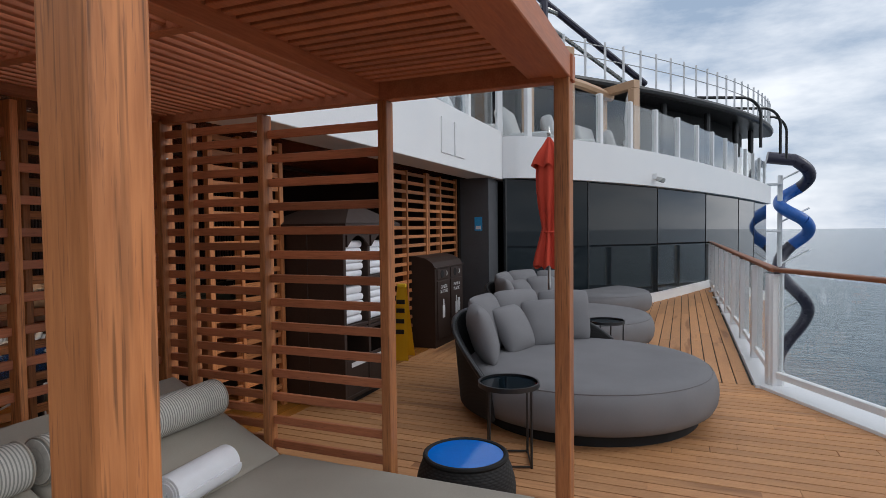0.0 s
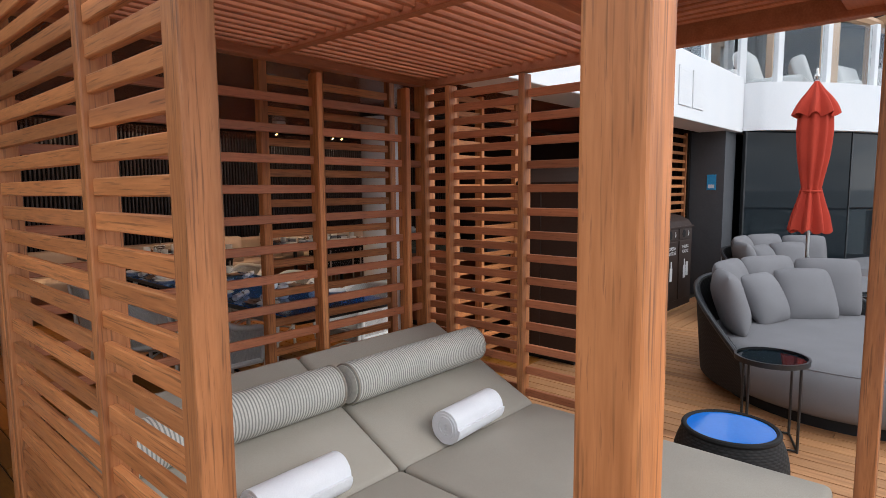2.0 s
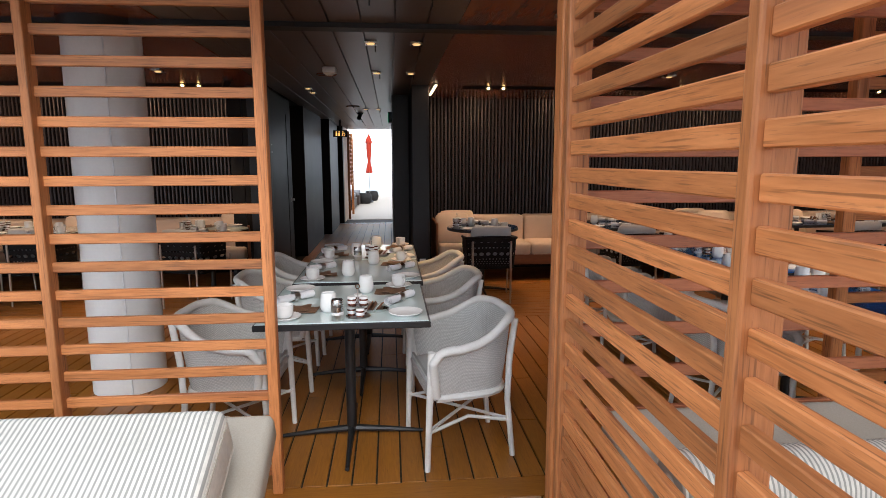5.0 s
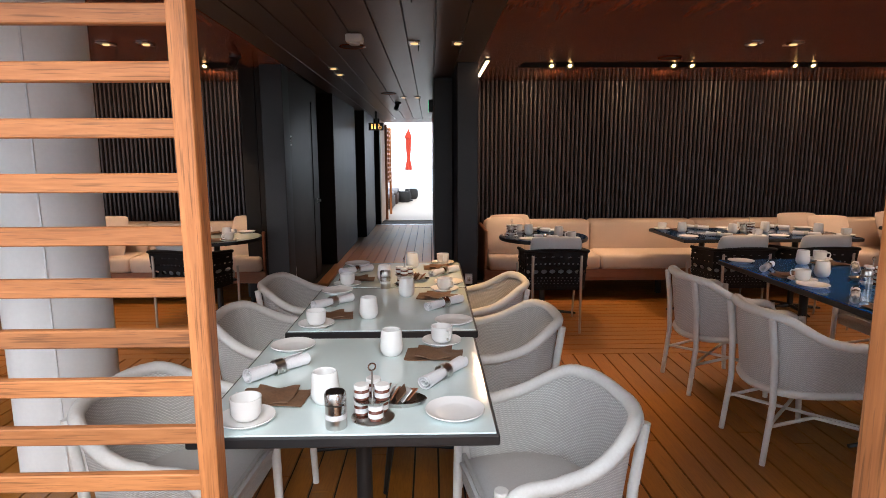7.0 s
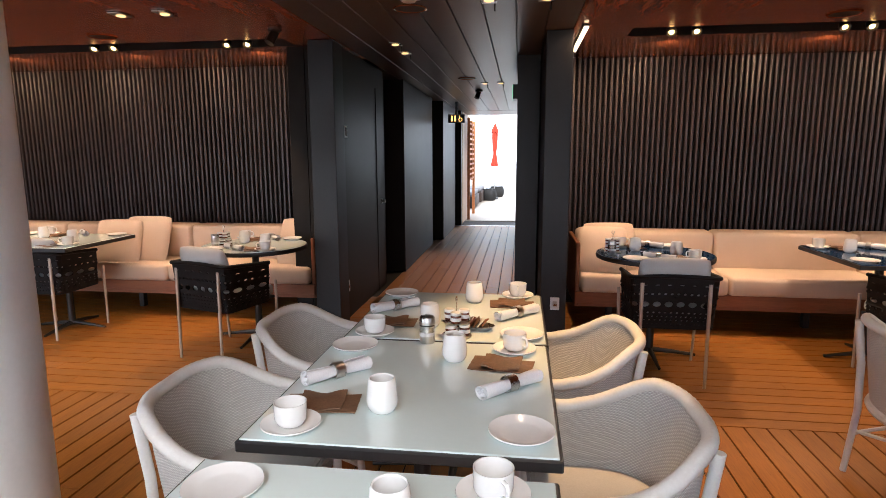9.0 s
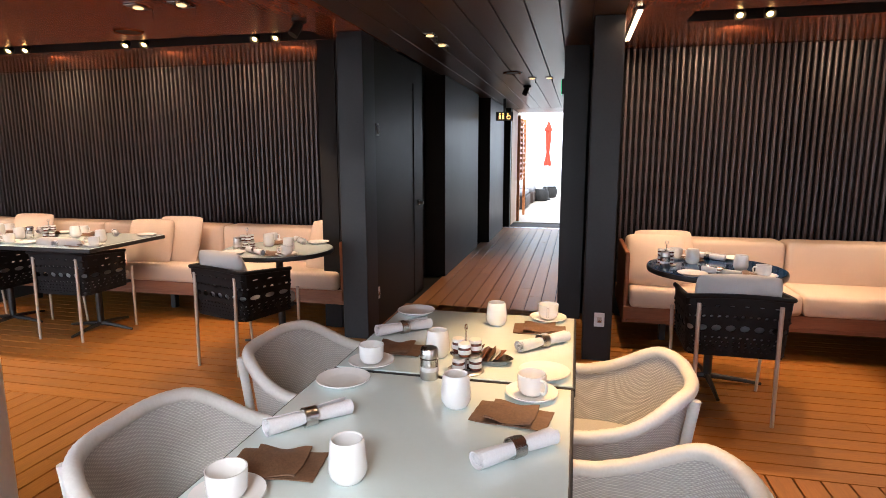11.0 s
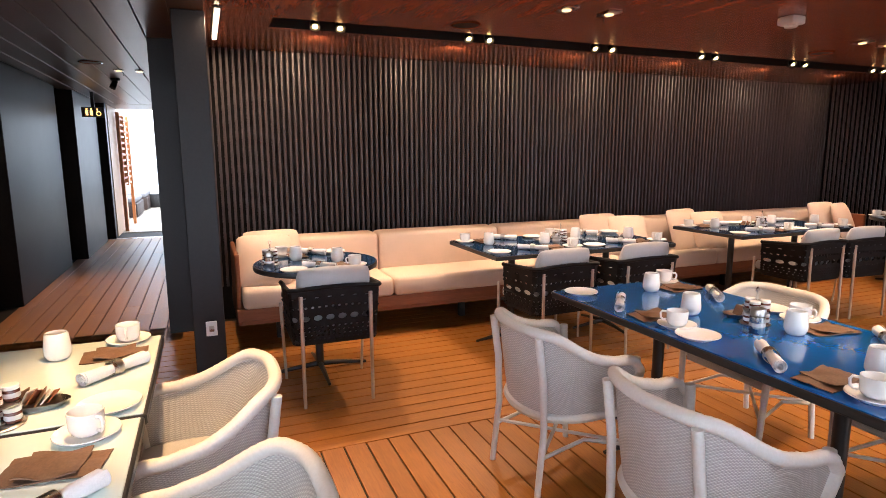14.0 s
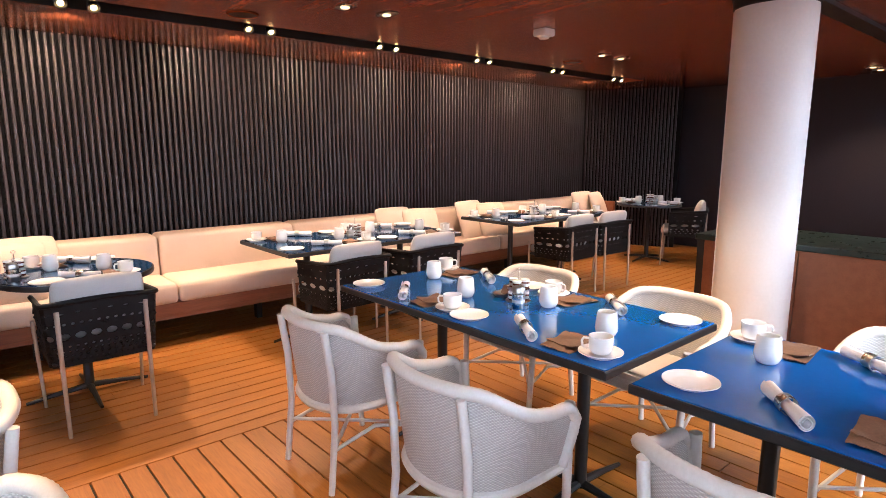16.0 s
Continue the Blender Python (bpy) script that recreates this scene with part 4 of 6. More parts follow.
dl = downlight(-6.79, 2.27)
DOWN = ((-6.79, 2.59), (-6.83, 5.12), (-6.83, 5.44), (-6.75, -0.36), (-6.76, -0.03), (-5.33, -0.37), (-5.33, -0.04), (-4.05, -0.37), (-4.05, -0.04),
        (-8.0, -1.18), (-8.4, -1.18), (-10.7, -0.42), (-10.7, -0.62), (-4.1, 2.2), (-4.1, 2.5), (-5.36, 8.05), (-5.36, 8.37), (-6.79, -2.4), (-6.79, -2.7), (-6.8, -4.9))
for x, y in DOWN:
    copy_thing(dl, pose(x, y, CEIL))
# Added fill lamps with no fitting: (-4.9, 2.55), (-5.2, -2.9) and (-5.4, 4.9).
for x, y, w_ in ((-6.79, 2.43, 40), (-6.84, 5.0, 40), (-5.33, -0.1, 8), (-4.05, -0.1, 10), (-4.9, 2.55, 62), (-6.79, -2.5, 36), (-6.8, -4.8, 30), (-5.2, -2.9, 20), (-5.4, 4.9, 60), (-5.36, 8.0, 40)):
    spot_light(x, y, 2.30, x, y, 0.0, w_, 110, 0.8)

warm_spot = spot_light(-5.62, -0.02, 2.30, -5.60, 0.20, 0.0, 130, 58, 0.6)
warm_spot.data.color = (1.0, 0.56, 0.22)
spot_light(-8.4, -1.10, 2.30, -8.7, -0.85, 0.0, 75, 70, 0.8)
spot_light(-10.7, -0.50, 2.30, -10.7, -0.75, 0.0, 75, 70, 0.8)
# Orange fill added to warm the far wicker chairs; no fitting hangs there.
chair_fill = spot_light(-5.1, 3.0, 2.30, -5.1, 2.85, 0.0, 60, 84, 0.8)
chair_fill.data.color = (1.0, 0.56, 0.22)

st = thing("strip_lamp", "short glowing warm strip lamp on the ceiling", "lamp", -8.0, 0.275, CEIL)
part("housing", box(B(), -0.50, 0.50, -0.022, 0.022, -0.012, 0.001, 0.002), black_metal, st)
part("diffuser", box(B(), -0.49, 0.49, -0.015, 0.015, -0.022, -0.013, 0.002), strip_on, st, "glowing warm strip")
sl = bpy.data.lights.new("strip_light", "AREA")
sl.shape, sl.size, sl.size_y, sl.energy, sl.color = "RECTANGLE", 0.85, 0.03, 5.0, WARM
new("strip_light", sl).matrix_world = pose(-8.0, 0.275, CEIL - 0.03)


def detector(x, y):
    t = thing("smoke_detector", "white smoke detector box on the ceiling", "detector", x, y, CEIL, 0, "smoke detectors")
    part("body", box(B(), -0.06, 0.06, -0.06, 0.06, -0.055, -0.001, 0.012, 2), white_paint, t, "", True)
    part("ring", lathe(B(), [(0, -0.055), (0.042, -0.055), (0.036, -0.07), (0, -0.072)], 20), white_paint, t, "", True)


detector(-6.43, 3.77)
detector(-6.48, -0.78)


def ceiling_speaker(x, y):
    t = thing("ceiling_speaker", "flat round dark loudspeaker in the ceiling", "loudspeaker", x, y, CEIL, 0, "ceiling loudspeakers")
    part("ring", lathe(B(), [(0.10, -0.001), (0.105, -0.006), (0.095, -0.009), (0.09, -0.003)], 28), wood_dark, t, "", True)
    part("grille", lathe(B(), [(0, -0.004), (0.09, -0.004)], 28), brown_metal, t, "", True)


for x, y in ((-7.43, 1.88), (-6.9, -0.85), (-7.4, -3.3), (-10.2, -0.8), (-7.3, 5.3)):
    ceiling_speaker(x, y)


def dome_camera(x, y, z=CEIL):
    t = thing("security_camera", "small black ceiling security camera", "camera", x, y, z, 0, "security cameras")
    part("mount", lathe(B(), [(0, 0), (0.05, 0), (0.05, -0.02), (0.03, -0.03), (0, -0.03)], 20), black_metal, t, "", True)
    part("barrel", rod(B(), (0, 0, -0.03), (0.04, -0.03, -0.11), 0.03, 0.035, 14), black_metal, t, "", True)


dome_camera(-7.31, -1.90)
dome_camera(-11.5, -0.75)

# passage signs and sockets
sg = thing("restroom_sign", "black hanging sign with glowing amber restroom figures", "sign", -13.2, -1.25, 2.05)
part("box", box(B(), -0.02, 0.02, -0.14, 0.14, -0.07, 0.07, 0.004), black_metal, sg)
part("bracket", box(B(), -0.012, 0.012, -0.02, 0.02, 0.07, 0.279), black_metal, sg)
for k, y in enumerate((-0.075, -0.02)):
    bm = box(B(), 0.021, 0.024, y - 0.016, y + 0.016, -0.045, 0.022)
    lathe(bm, [(0, 0.028), (0.012, 0.032), (0.012, 0.048), (0, 0.05)], 10, 0.022, y)
    part("figure", bm, amber_on, sg, "glowing amber figure")
bm = tube(B(), [(0.023, 0.07 + 0.028 * math.cos(a * 0.5), -0.018 + 0.028 * math.sin(a * 0.5)) for a in range(13)], 0.005, 6)
box(bm, 0.021, 0.024, 0.05, 0.062, -0.01, 0.03)
lathe(bm, [(0, 0.034), (0.009, 0.036), (0.009, 0.048), (0, 0.05)], 10, 0.022, 0.055)
part("figure", bm, amber_on, sg, "glowing amber wheelchair figure")
gs = thing("exit_sign", "green glowing exit sign on the passage wall", "sign", -10.2, -0.24, 2.15)
part("box", box(B(), -0.16, 0.16, -0.02, 0.035, -0.08, 0.08, 0.004), black_metal, gs)
part("panel", box(B(), -0.15, 0.15, -0.024, -0.02, -0.07, 0.07), green_on, gs, "glowing green panel")
ps = thing("wall_plate", "small grey-green notice plate on the black wall", "sign", -8.12, -1.651, 1.64)
part("plate", box(B(), -0.035, 0.035, -0.006, 0.004, -0.05, 0.05, 0.001), sign_white, ps)
part("print", box(B(), -0.026, 0.026, 0.004, 0.006, -0.035, 0.035), brown_metal, ps, "dark printed area")
for x, y, ax in ((-8.06, -1.649, 1), (-7.655, 0.12, 0)):
    so = thing("wall_socket", "white wall socket near the floor", "socket", x, y, 0.30, 0 if ax else -90, "wall sockets")
    part("plate", box(B(), -0.035, 0.035, -0.004, 0.006, -0.05, 0.05, 0.003), white_paint, so)
    part("outlet", box(B(), -0.016, 0.016, 0.006, 0.009, -0.02, 0.02, 0.002), steel, so)
dh = thing("door_handle", "small round steel door knob on the black panel", "handle", -9.36, -1.653, 0.95)
part("rose", rod(B(), (0, 0, 0), (0, 0.012, 0), 0.026, None, 16), steel, dh, "", True)
part("knob", rod(B(), (0, 0.012, 0), (0, 0.05, 0), 0.014, 0.018, 16), steel, dh, "", True)

# ---- tableware ----
def plate(x, y, z=0.75, r=0.083):
    o = part("plate", lathe(B(), [(0, 0.002), (r * 0.6, 0.002), (r * 0.66, 0.0), (r * 0.70, 0.003), (r, 0.015), (r - 0.001, 0.018), (r * 0.70, 0.008), (r * 0.6, 0.006), (0, 0.006)], 36), china, None, "", True)
    o.location = (x, y, z)
    return tagged(o, "small round white china plate on a dining table", "plate", "side plates")


def saucer(x, y):
    o = plate(x, y, 0.75, 0.077)
    o.name = "saucer"
    return tagged(o, "round white china saucer under a cup", "saucer", "saucers")


def teacup(x, y, rz):
    t = thing("teacup", "white china cup with a loop handle", "cup", x, y, 0.7585, rz, "cups on saucers")
    part("bowl", lathe(B(), [(0, 0.0), (0.026, 0.0), (0.034, 0.006), (0.0405, 0.018), (0.042, 0.062), (0.0395, 0.062), (0.038, 0.020), (0.030, 0.008), (0, 0.006)], 30), china, t, "", True)
    part("handle", tube(B(), [(0.041, 0, 0.052), (0.058, 0, 0.053), (0.064, 0, 0.044), (0.062, 0, 0.026), (0.054, 0, 0.018), (0.041, 0, 0.018)], 0.0045, 8), china, t, "", True)
    return t


def tumbler(x, y):
    o = part("tumbler", lathe(B(), [(0, 0), (0.026, 0), (0.034, 0.006), (0.042, 0.022), (0.0425, 0.036), (0.037, 0.090), (0.0335, 0.096), (0.031, 0.093), (0.037, 0.05), (0.036, 0.02), (0, 0.010)], 30), china, None, "", True)
    o.location = (x, y, 0.75)
    return tagged(o, "white rounded china tumbler on a dining table", "tumbler", "white tumblers")


def napkin(x, y, rz):
    t = thing("napkin_roll", "white cloth napkin rolled in a steel ring", "napkin", x, y, 0.7745, rz, "rolled napkins")
    def roll(u, v):
        f = 1 + 0.10 * math.sin(v * 5 + u * 3) - 0.18 * math.exp(-((v - 0.5) / 0.10) ** 2)
        r = (0.009 + 0.0145 * u) * f
        return ((v - 0.5) * 0.225 + 0.004 * math.sin(u * 12), r * math.cos(u * 13.5), r * math.sin(u * 13.5) + 0.0005)
    part("cloth", sheet(B(), roll, 60, 14, 0.0022), towel, t, "", True)
    bm = B()
    lathe(bm, [(0.0235, -0.017), (0.0255, -0.017), (0.0255, 0.017), (0.0235, 0.017)], 20)
    bmesh.ops.rotate(bm, matrix=Matrix.Rotation(radians(90), 3, "Y"), verts=bm.verts)
    part("ring", bm, steel, t, "brushed steel napkin ring", True)
    return t


def leather_fold(x, y, rz):
    t = thing("leather_folder", "folded dark brown leather cutlery pouch", "pouch", x, y, 0.75, rz, "leather pouches")
    def leaf(z, w, d, s):
        return lambda u, v: ((u - 0.5) * w, (v - 0.5) * d, z + 0.005 * math.sin(u * 5 + s) * math.sin(v * 6 + s) + 0.003 * math.sin(9 * u - 4 * v + s) ** 2 + 0.005)
    part("back_leaf", sheet(B(), leaf(0.001, 0.125, 0.205, 0.4), 8, 8, 0.003), leather, t, "", True)
    part("flap", sheet(B(), leaf(0.0095, 0.121, 0.125, 2.0), 8, 8, 0.003), leather, t, "", True)
    return t


def condiments(x, y, rz):
    """A stand of small jars with a ring handle, a steel shaker and an oval tray."""
    t = thing("condiment_stand", "chrome stand holding small jam jars", "condiment stand", x, y, 0.75, rz, "condiment stands")
    part("base", lathe(B(), [(0, 0), (0.058, 0), (0.06, 0.004), (0.056, 0.007), (0, 0.006)], 24), steel, t, "", True)
    part("stem", rod(B(), (0, 0, 0.005), (0, 0, 0.135), 0.003, None, 8), steel, t)
    part("ring", tube(B(), [(0, 0.010 * math.cos(a * math.pi / 6), 0.145 + 0.010 * math.sin(a * math.pi / 6)) for a in range(12)], 0.0025, 6, True), steel, t, "", True)
    part("shelf", lathe(B(), [(0, 0.056), (0.05, 0.056), (0.052, 0.060), (0, 0.060)], 24), steel, t, "", True)
    k = 0
    for z in (0.008, 0.061):
        for i in range(3):
            a = radians(120 * i + (0 if k < 3 else 40))
            jx, jy = 0.032 * math.cos(a), 0.032 * math.sin(a)
            j = part("jar", lathe(B(), [(0, z), (0.018, z), (0.0205, z + 0.006), (0.0205, z + 0.026), (0.018, z + 0.03), (0, z + 0.03)], 18, jx, jy), jar_glass, t, "small glass jar of dark jam", True)
            part("lid", lathe(B(), [(0.0195, z + 0.030), (0.021, z + 0.031), (0.021, z + 0.040), (0.019, z + 0.042), (0, z + 0.042)], 18, jx, jy), china, j, "white jar lid", True)
            part("paper_label", lathe(B(), [(0.0207, z + 0.009), (0.0210, z + 0.009), (0.0210, z + 0.022), (0.0207, z + 0.022)], 18, jx, jy), sign_white, j, "pale paper label", True)
            k += 1
    return t


def shaker(x, y):
    t = thing("shaker", "brushed steel cylinder shaker with lid", "shaker", x, y, 0.75, 0, "steel shakers")
    part("body", lathe(B(), [(0, 0), (0.027, 0), (0.0285, 0.003), (0.0285, 0.066), (0.026, 0.068), (0, 0.068)], 28), steel, t, "", True)
    part("lid", lathe(B(), [(0.026, 0.069), (0.0285, 0.071), (0.0285, 0.095), (0.025, 0.100), (0, 0.101)], 28), steel, t, "", True)
    part("window", lathe(B(), [(0.0287, 0.028), (0.0290, 0.028), (0.0290, 0.042), (0.0287, 0.042)], 28), sign_white, t, "pale band", True)
    return t


def oval_tray(x, y, rz):
    t = thing("packet_tray", "oval steel tray with sugar packets", "tray", x, y, 0.75, rz, "packet trays")
    bm = lathe(B(), [(0, 0.004), (0.045, 0.004), (0.062, 0.018), (0.064, 0.018), (0.048, 0.0), (0, 0.0)], 28)
    bmesh.ops.scale(bm, vec=(1.5, 0.8, 1), verts=bm.verts)
    part("dish", bm, steel, t, "", True)
    for k in range(6):
        bm = box(B(), -0.03, 0.03, -0.002, 0.002, 0, 0.045, 0.001)
        bmesh.ops.transform(bm, matrix=pose(-0.035 + 0.013 * k, 0.004 * (k % 2), 0.008, 20 + 6 * k, 10 * (k % 3), 80 + 9 * k), verts=bm.verts)
        part("packet", bm, (leather, sign_white, bench_wood)[k % 3], t)
    return t


jar_glass = mat("jam_glass", (0.16, 0.05, 0.03), (0.10, 0.03, 0.02), scale=20, rough=0.1, bump=0, coat=0.5)
SET = {"plate": plate(-9, -9), "saucer": saucer(-9, -9), "cup": teacup(-9, -9, 0), "tumbler": tumbler(-9, -9), "napkin": napkin(-9, -9, 0), "pouch": leather_fold(-9, -9, 0)}
first = dict.fromkeys(SET, True)


def put(kind, x, y, z, rz):
    m = pose(x, y, z, 0, 0, rz)
    if first[kind]:
        first[kind] = False
        SET[kind].matrix_world = m
        return SET[kind]
    return copy_thing(SET[kind], m)


def settings(cx, cy, turn, sides=(0, 180), wide=1.0):
    """Places laid on opposite sides of a table module centred at cx, cy."""
    for s in sides:
        a = radians(turn + s)
        def at(px, py):
            px, py = px + random.uniform(-0.012, 0.012), py + random.uniform(-0.008, 0.008)
            return cx + px * math.cos(a) - py * math.sin(a), cy + px * math.sin(a) + py * math.cos(a)
        q = turn + s
        put("plate", *at(-0.30 * wide, -0.295), 0.75, 0)
        put("napkin", *at(-0.025, -0.275), 0.7745, q + 138 + random.uniform(-8, 8))
        put("pouch", *at(0.18 * wide, -0.245), 0.75, q + random.uniform(-12, 12) + (0 if wide == 1 else 20))
        x, y = at(0.325 * wide, -0.275)
        put("saucer", x, y, 0.75, 0)
        put("cup", x, y, 0.7585, q + 200 + random.uniform(-25, 25))
        put("tumbler", *at(0.205 * wide, -0.078), 0.75, 0)


for cx, cy in ((-3.97, -0.475), (-4.876, -0.452), (-5.677, -0.44)):
    settings(cx, cy, 0)
for cx in (-5.68, -4.90, -3.97):
    settings(cx, 2.145, 0)
for cx, cy in ((-7.51, 2.36), (-7.51, 3.16), (-7.56, 4.74), (-7.56, 5.50), (-7.54, -3.98), (-7.54, -4.78)):
    settings(cx, cy, 90)
for cx, cy in ((-7.42, 0.79), (-7.48, -2.22), (-7.45, 7.25)):
    settings(cx, cy, 90, wide=0.62)
cn = condiments(-3.66, -0.408, 20)
sh = shaker(-3.605, -0.50)
tr = oval_tray(-3.755, -0.355, 80)
for x, y in ((-5.36, -0.396), (-5.26, 2.21), (-7.50, 2.75), (-7.55, 5.05), (-7.58, -4.4)):
    copy_thing(cn, pose(x, y, 0.75, 0, 0, random.uniform(0, 90)))
    copy_thing(sh, pose(x + 0.09, y - 0.10, 0.75))
    copy_thing(tr, pose(x - 0.10, y + 0.05 if x > -7 else y - 0.09, 0.75, 0, 0, 80))
for x, y in ((-7.42, 0.50), (-7.42, -2.44), (-7.5, 7.35)):
    copy_thing(cn, pose(x, y, 0.75))
    copy_thing(sh, pose(x + 0.10, y - 0.02, 0.75))


def pillow(y, x=-8.18, z=0.645, rz=0, lean=68, w=0.42):
    bm = cushion(B(), w, w, 0.125, 0.52, 12)
    o = part("cushion", bm, cream, None, "", True)
    o.matrix_world = pose(x, y, z, 0, 0, rz) @ pose(0, 0, 0, 0, lean, 0)
    return tagged(o, "square cream cushion leaning on the bench back", "cushion", "bench cushions")


for y, x, rz, w in ((0.60, -8.22, 6, 0.44), (0.52, -8.10, -8, 0.40), (3.70, -8.22, 0, 0.44), (3.95, -8.12, -12, 0.40), (4.75, -8.2, 8, 0.46), (4.98, -8.10, -6, 0.40), (6.9, -8.2, 0, 0.46), (7.08, -8.1, 14, 0.44),
                    (-3.65, -8.22, 0, 0.46), (-3.85, -8.10, 10, 0.42), (-2.10, -8.18, -4, 0.46), (-5.3, -8.2, 5, 0.44)):
    pillow(y, x, 0.66, rz, w=w)

# ---- service counter ----
ct = thing("service_counter", "wooden service counter with dark green stone top and open shelf", "counter", -5.42, 4.29)
part("top", box(B(), 0, 2.25, 0, 0.75, 0.81, 0.85, 0.004), counter_top, ct, "dark green stone top")
part("end_panel", box(B(), 0.01, 0.06, 0.02, 0.74, 0, 0.81, 0.003), black_paint, ct, "black end panel")
part("front_panel", box(B(), 0.06, 0.66, 0.02, 0.04, 0.06, 0.81, 0.003), bench_wood, ct, "red-brown wooden panel")
part("front_panel", box(B(), 0.665, 1.26, 0.02, 0.04, 0.06, 0.81, 0.003), bench_wood, ct, "red-brown wooden panel")
part("plinth", box(B(), 0.06, 2.2, 0.05, 0.70, 0, 0.06), black_paint, ct)
part("back", box(B(), 0.06, 2.2, 0.68, 0.70, 0.06, 0.81), bench_wood, ct)
part("shelf", box(B(), 1.28, 2.2, 0.04, 0.68, 0.42, 0.44), bench_wood, ct)
part("divider", box(B(), 1.26, 1.28, 0.02, 0.68, 0.06, 0.81), bench_wood, ct)
part("divider", box(B(), 2.2, 2.22, 0.02, 0.70, 0.0, 0.81), bench_wood, ct)
bx = thing("tray_box", "black box of folded white napkins on the counter", "box", -3.95, 4.55, 0.85)
part("box", box(B(), -0.16, 0.16, -0.13, 0.13, 0, 0.09, 0.006), black_metal, bx)
part("folded_napkin", box(B(), -0.13, 0.13, -0.10, 0.10, 0.09, 0.125, 0.012, 2), towel, bx, "folded white napkins", True)
pc = teacup(-4.0, 4.50, 30)
pc.location.z = 0.44

# ---- open deck: furniture ----
def round_daybed(x, y, rz):
    t = thing("round_daybed", "round grey daybed with curved dark back and loose cushions", "daybed", x, y, 0, rz, "round daybeds")
    r = 1.02
    part("plinth", lathe(B(), [(0, 0.0), (r * 0.86, 0.0), (r * 0.86, 0.10), (0, 0.10)], 48), black_flat, t, "dark recessed plinth")
    part("mattress", lathe(B(), [(0, 0.09), (r * 0.92, 0.09), (r * 0.965, 0.12), (r * 0.99, 0.17), (r, 0.24), (r * 0.993, 0.31), (r * 0.97, 0.37), (r * 0.93, 0.41), (r * 0.85, 0.426), (r * 0.6, 0.435), (0, 0.438)], 64), bed_grey, t, "", True)
    part("piping", tube(B(), [(r * 0.955 * math.cos(a * math.pi / 32), r * 0.955 * math.sin(a * math.pi / 32), 0.388) for a in range(64)], 0.0045, 6, True), bed_grey, t)

    def shell(u, v):
        a = radians(180 + (2 * u - 1) * 78)
        k = max(0.0, 1 - abs(2 * u - 1) ** 3.0)
        rr = r + 0.015 + 0.05 * v
        return (rr * math.cos(a), rr * math.sin(a), 0.10 + v * (0.28 + 0.38 * k))
    part("back_shell", sheet(B(), shell, 40, 8, 0.03), wicker_dark, t, "dark woven curved back", True)
    part("back_rim", tube(B(), [shell(i / 40, 1) for i in range(41)], 0.02, 8), black_metal, t, "", True)
    for a, d, s, tilt, z in ((-50, 0.85, 0.50, 74, 0.65), (-18, 0.86, 0.52, 75, 0.66), (14, 0.86, 0.52, 74, 0.66), (44, 0.85, 0.48, 74, 0.64), (-32, 0.66, 0.46, 62, 0.61), (4, 0.67, 0.44, 62, 0.60)):
        bm = cushion(B(), s, s, 0.22, 0.46, 14)
        q = radians(180 + a)
        bmesh.ops.transform(bm, matrix=pose(d * math.cos(q), d * math.sin(q), z, 0, 0, a) @ pose(0, 0, 0, 0, tilt, 0), verts=bm.verts)
        part("cushion", bm, bed_grey, t, "loose grey cushion", True)
    return t


rd = round_daybed(-0.76, 4.86, -18)
copy_thing(rd, pose(-1.34, 7.50, 0, 0, 0, -14))
copy_thing(rd, pose(-1.50, 10.25, 0, 0, 0, -10))


def side_table(x, y, rz):
    t = thing("side_table", "black metal side table with round glass top", "side table", x, y, 0, rz, "black side tables")
    part("rim", lathe(B(), [(0.185, 0.49), (0.198, 0.49), (0.198, 0.52), (0.185, 0.52)], 36), black_metal, t, "", True)
    part("glass_top", lathe(B(), [(0, 0.498), (0.185, 0.498), (0.185, 0.508), (0, 0.508)], 36), tint_glass, t, "dark glass top", True)
    pts = [(0.185 * math.cos(radians(a)), 0.185 * math.sin(radians(a))) for a in (45, 135, 225, 315)]
    for px, py in pts:
        part("leg", rod(B(), (px, py, 0), (px, py, 0.495), 0.008, None, 8), black_metal, t)
    for (ax, ay), (bx_, by_) in zip(pts, pts[1:] + pts[:1]):
        part("stretcher", rod(B(), (ax, ay, 0.012), (bx_, by_, 0.012), 0.007, None, 6), black_metal, t)
    return t


sdt = side_table(-1.04, 3.58, 20)
copy_thing(sdt, pose(-0.76, 6.30, 0, 0, 0, 35))


def pouf_table(x, y, z, blue=True):
    t = thing("pouf_table", "low dark woven drum table with round blue glass top", "pouf", x, y, z, 0, "woven drum tables")
    def side(u, v):
        a = 2 * math.pi * u
        rr = 0.205 + 0.05 * math.sin(math.pi * min(1, v * 1.0)) ** 0.8
        return (rr * math.cos(a), rr * math.sin(a), 0.02 + 0.34 * v)
    part("body", sheet(B(), side, 40, 10, 0, True), wicker_dark, t, "dark woven side", True)
    part("rim", tube(B(), [(0.205 * math.cos(a * math.pi / 20), 0.205 * math.sin(a * math.pi / 20), 0.36) for a in range(40)], 0.014, 8, True), wicker_dark, t, "", True)
    part("glass_top", lathe(B(), [(0, 0.352), (0.195, 0.352), (0.195, 0.364), (0, 0.364)], 36), pouf_blue if blue else black_metal, t, "blue glass top" if blue else "dark top", True)
    part("foot", lathe(B(), [(0, 0), (0.19, 0), (0.20, 0.03), (0, 0.03)], 28), black_flat, t)
    return t


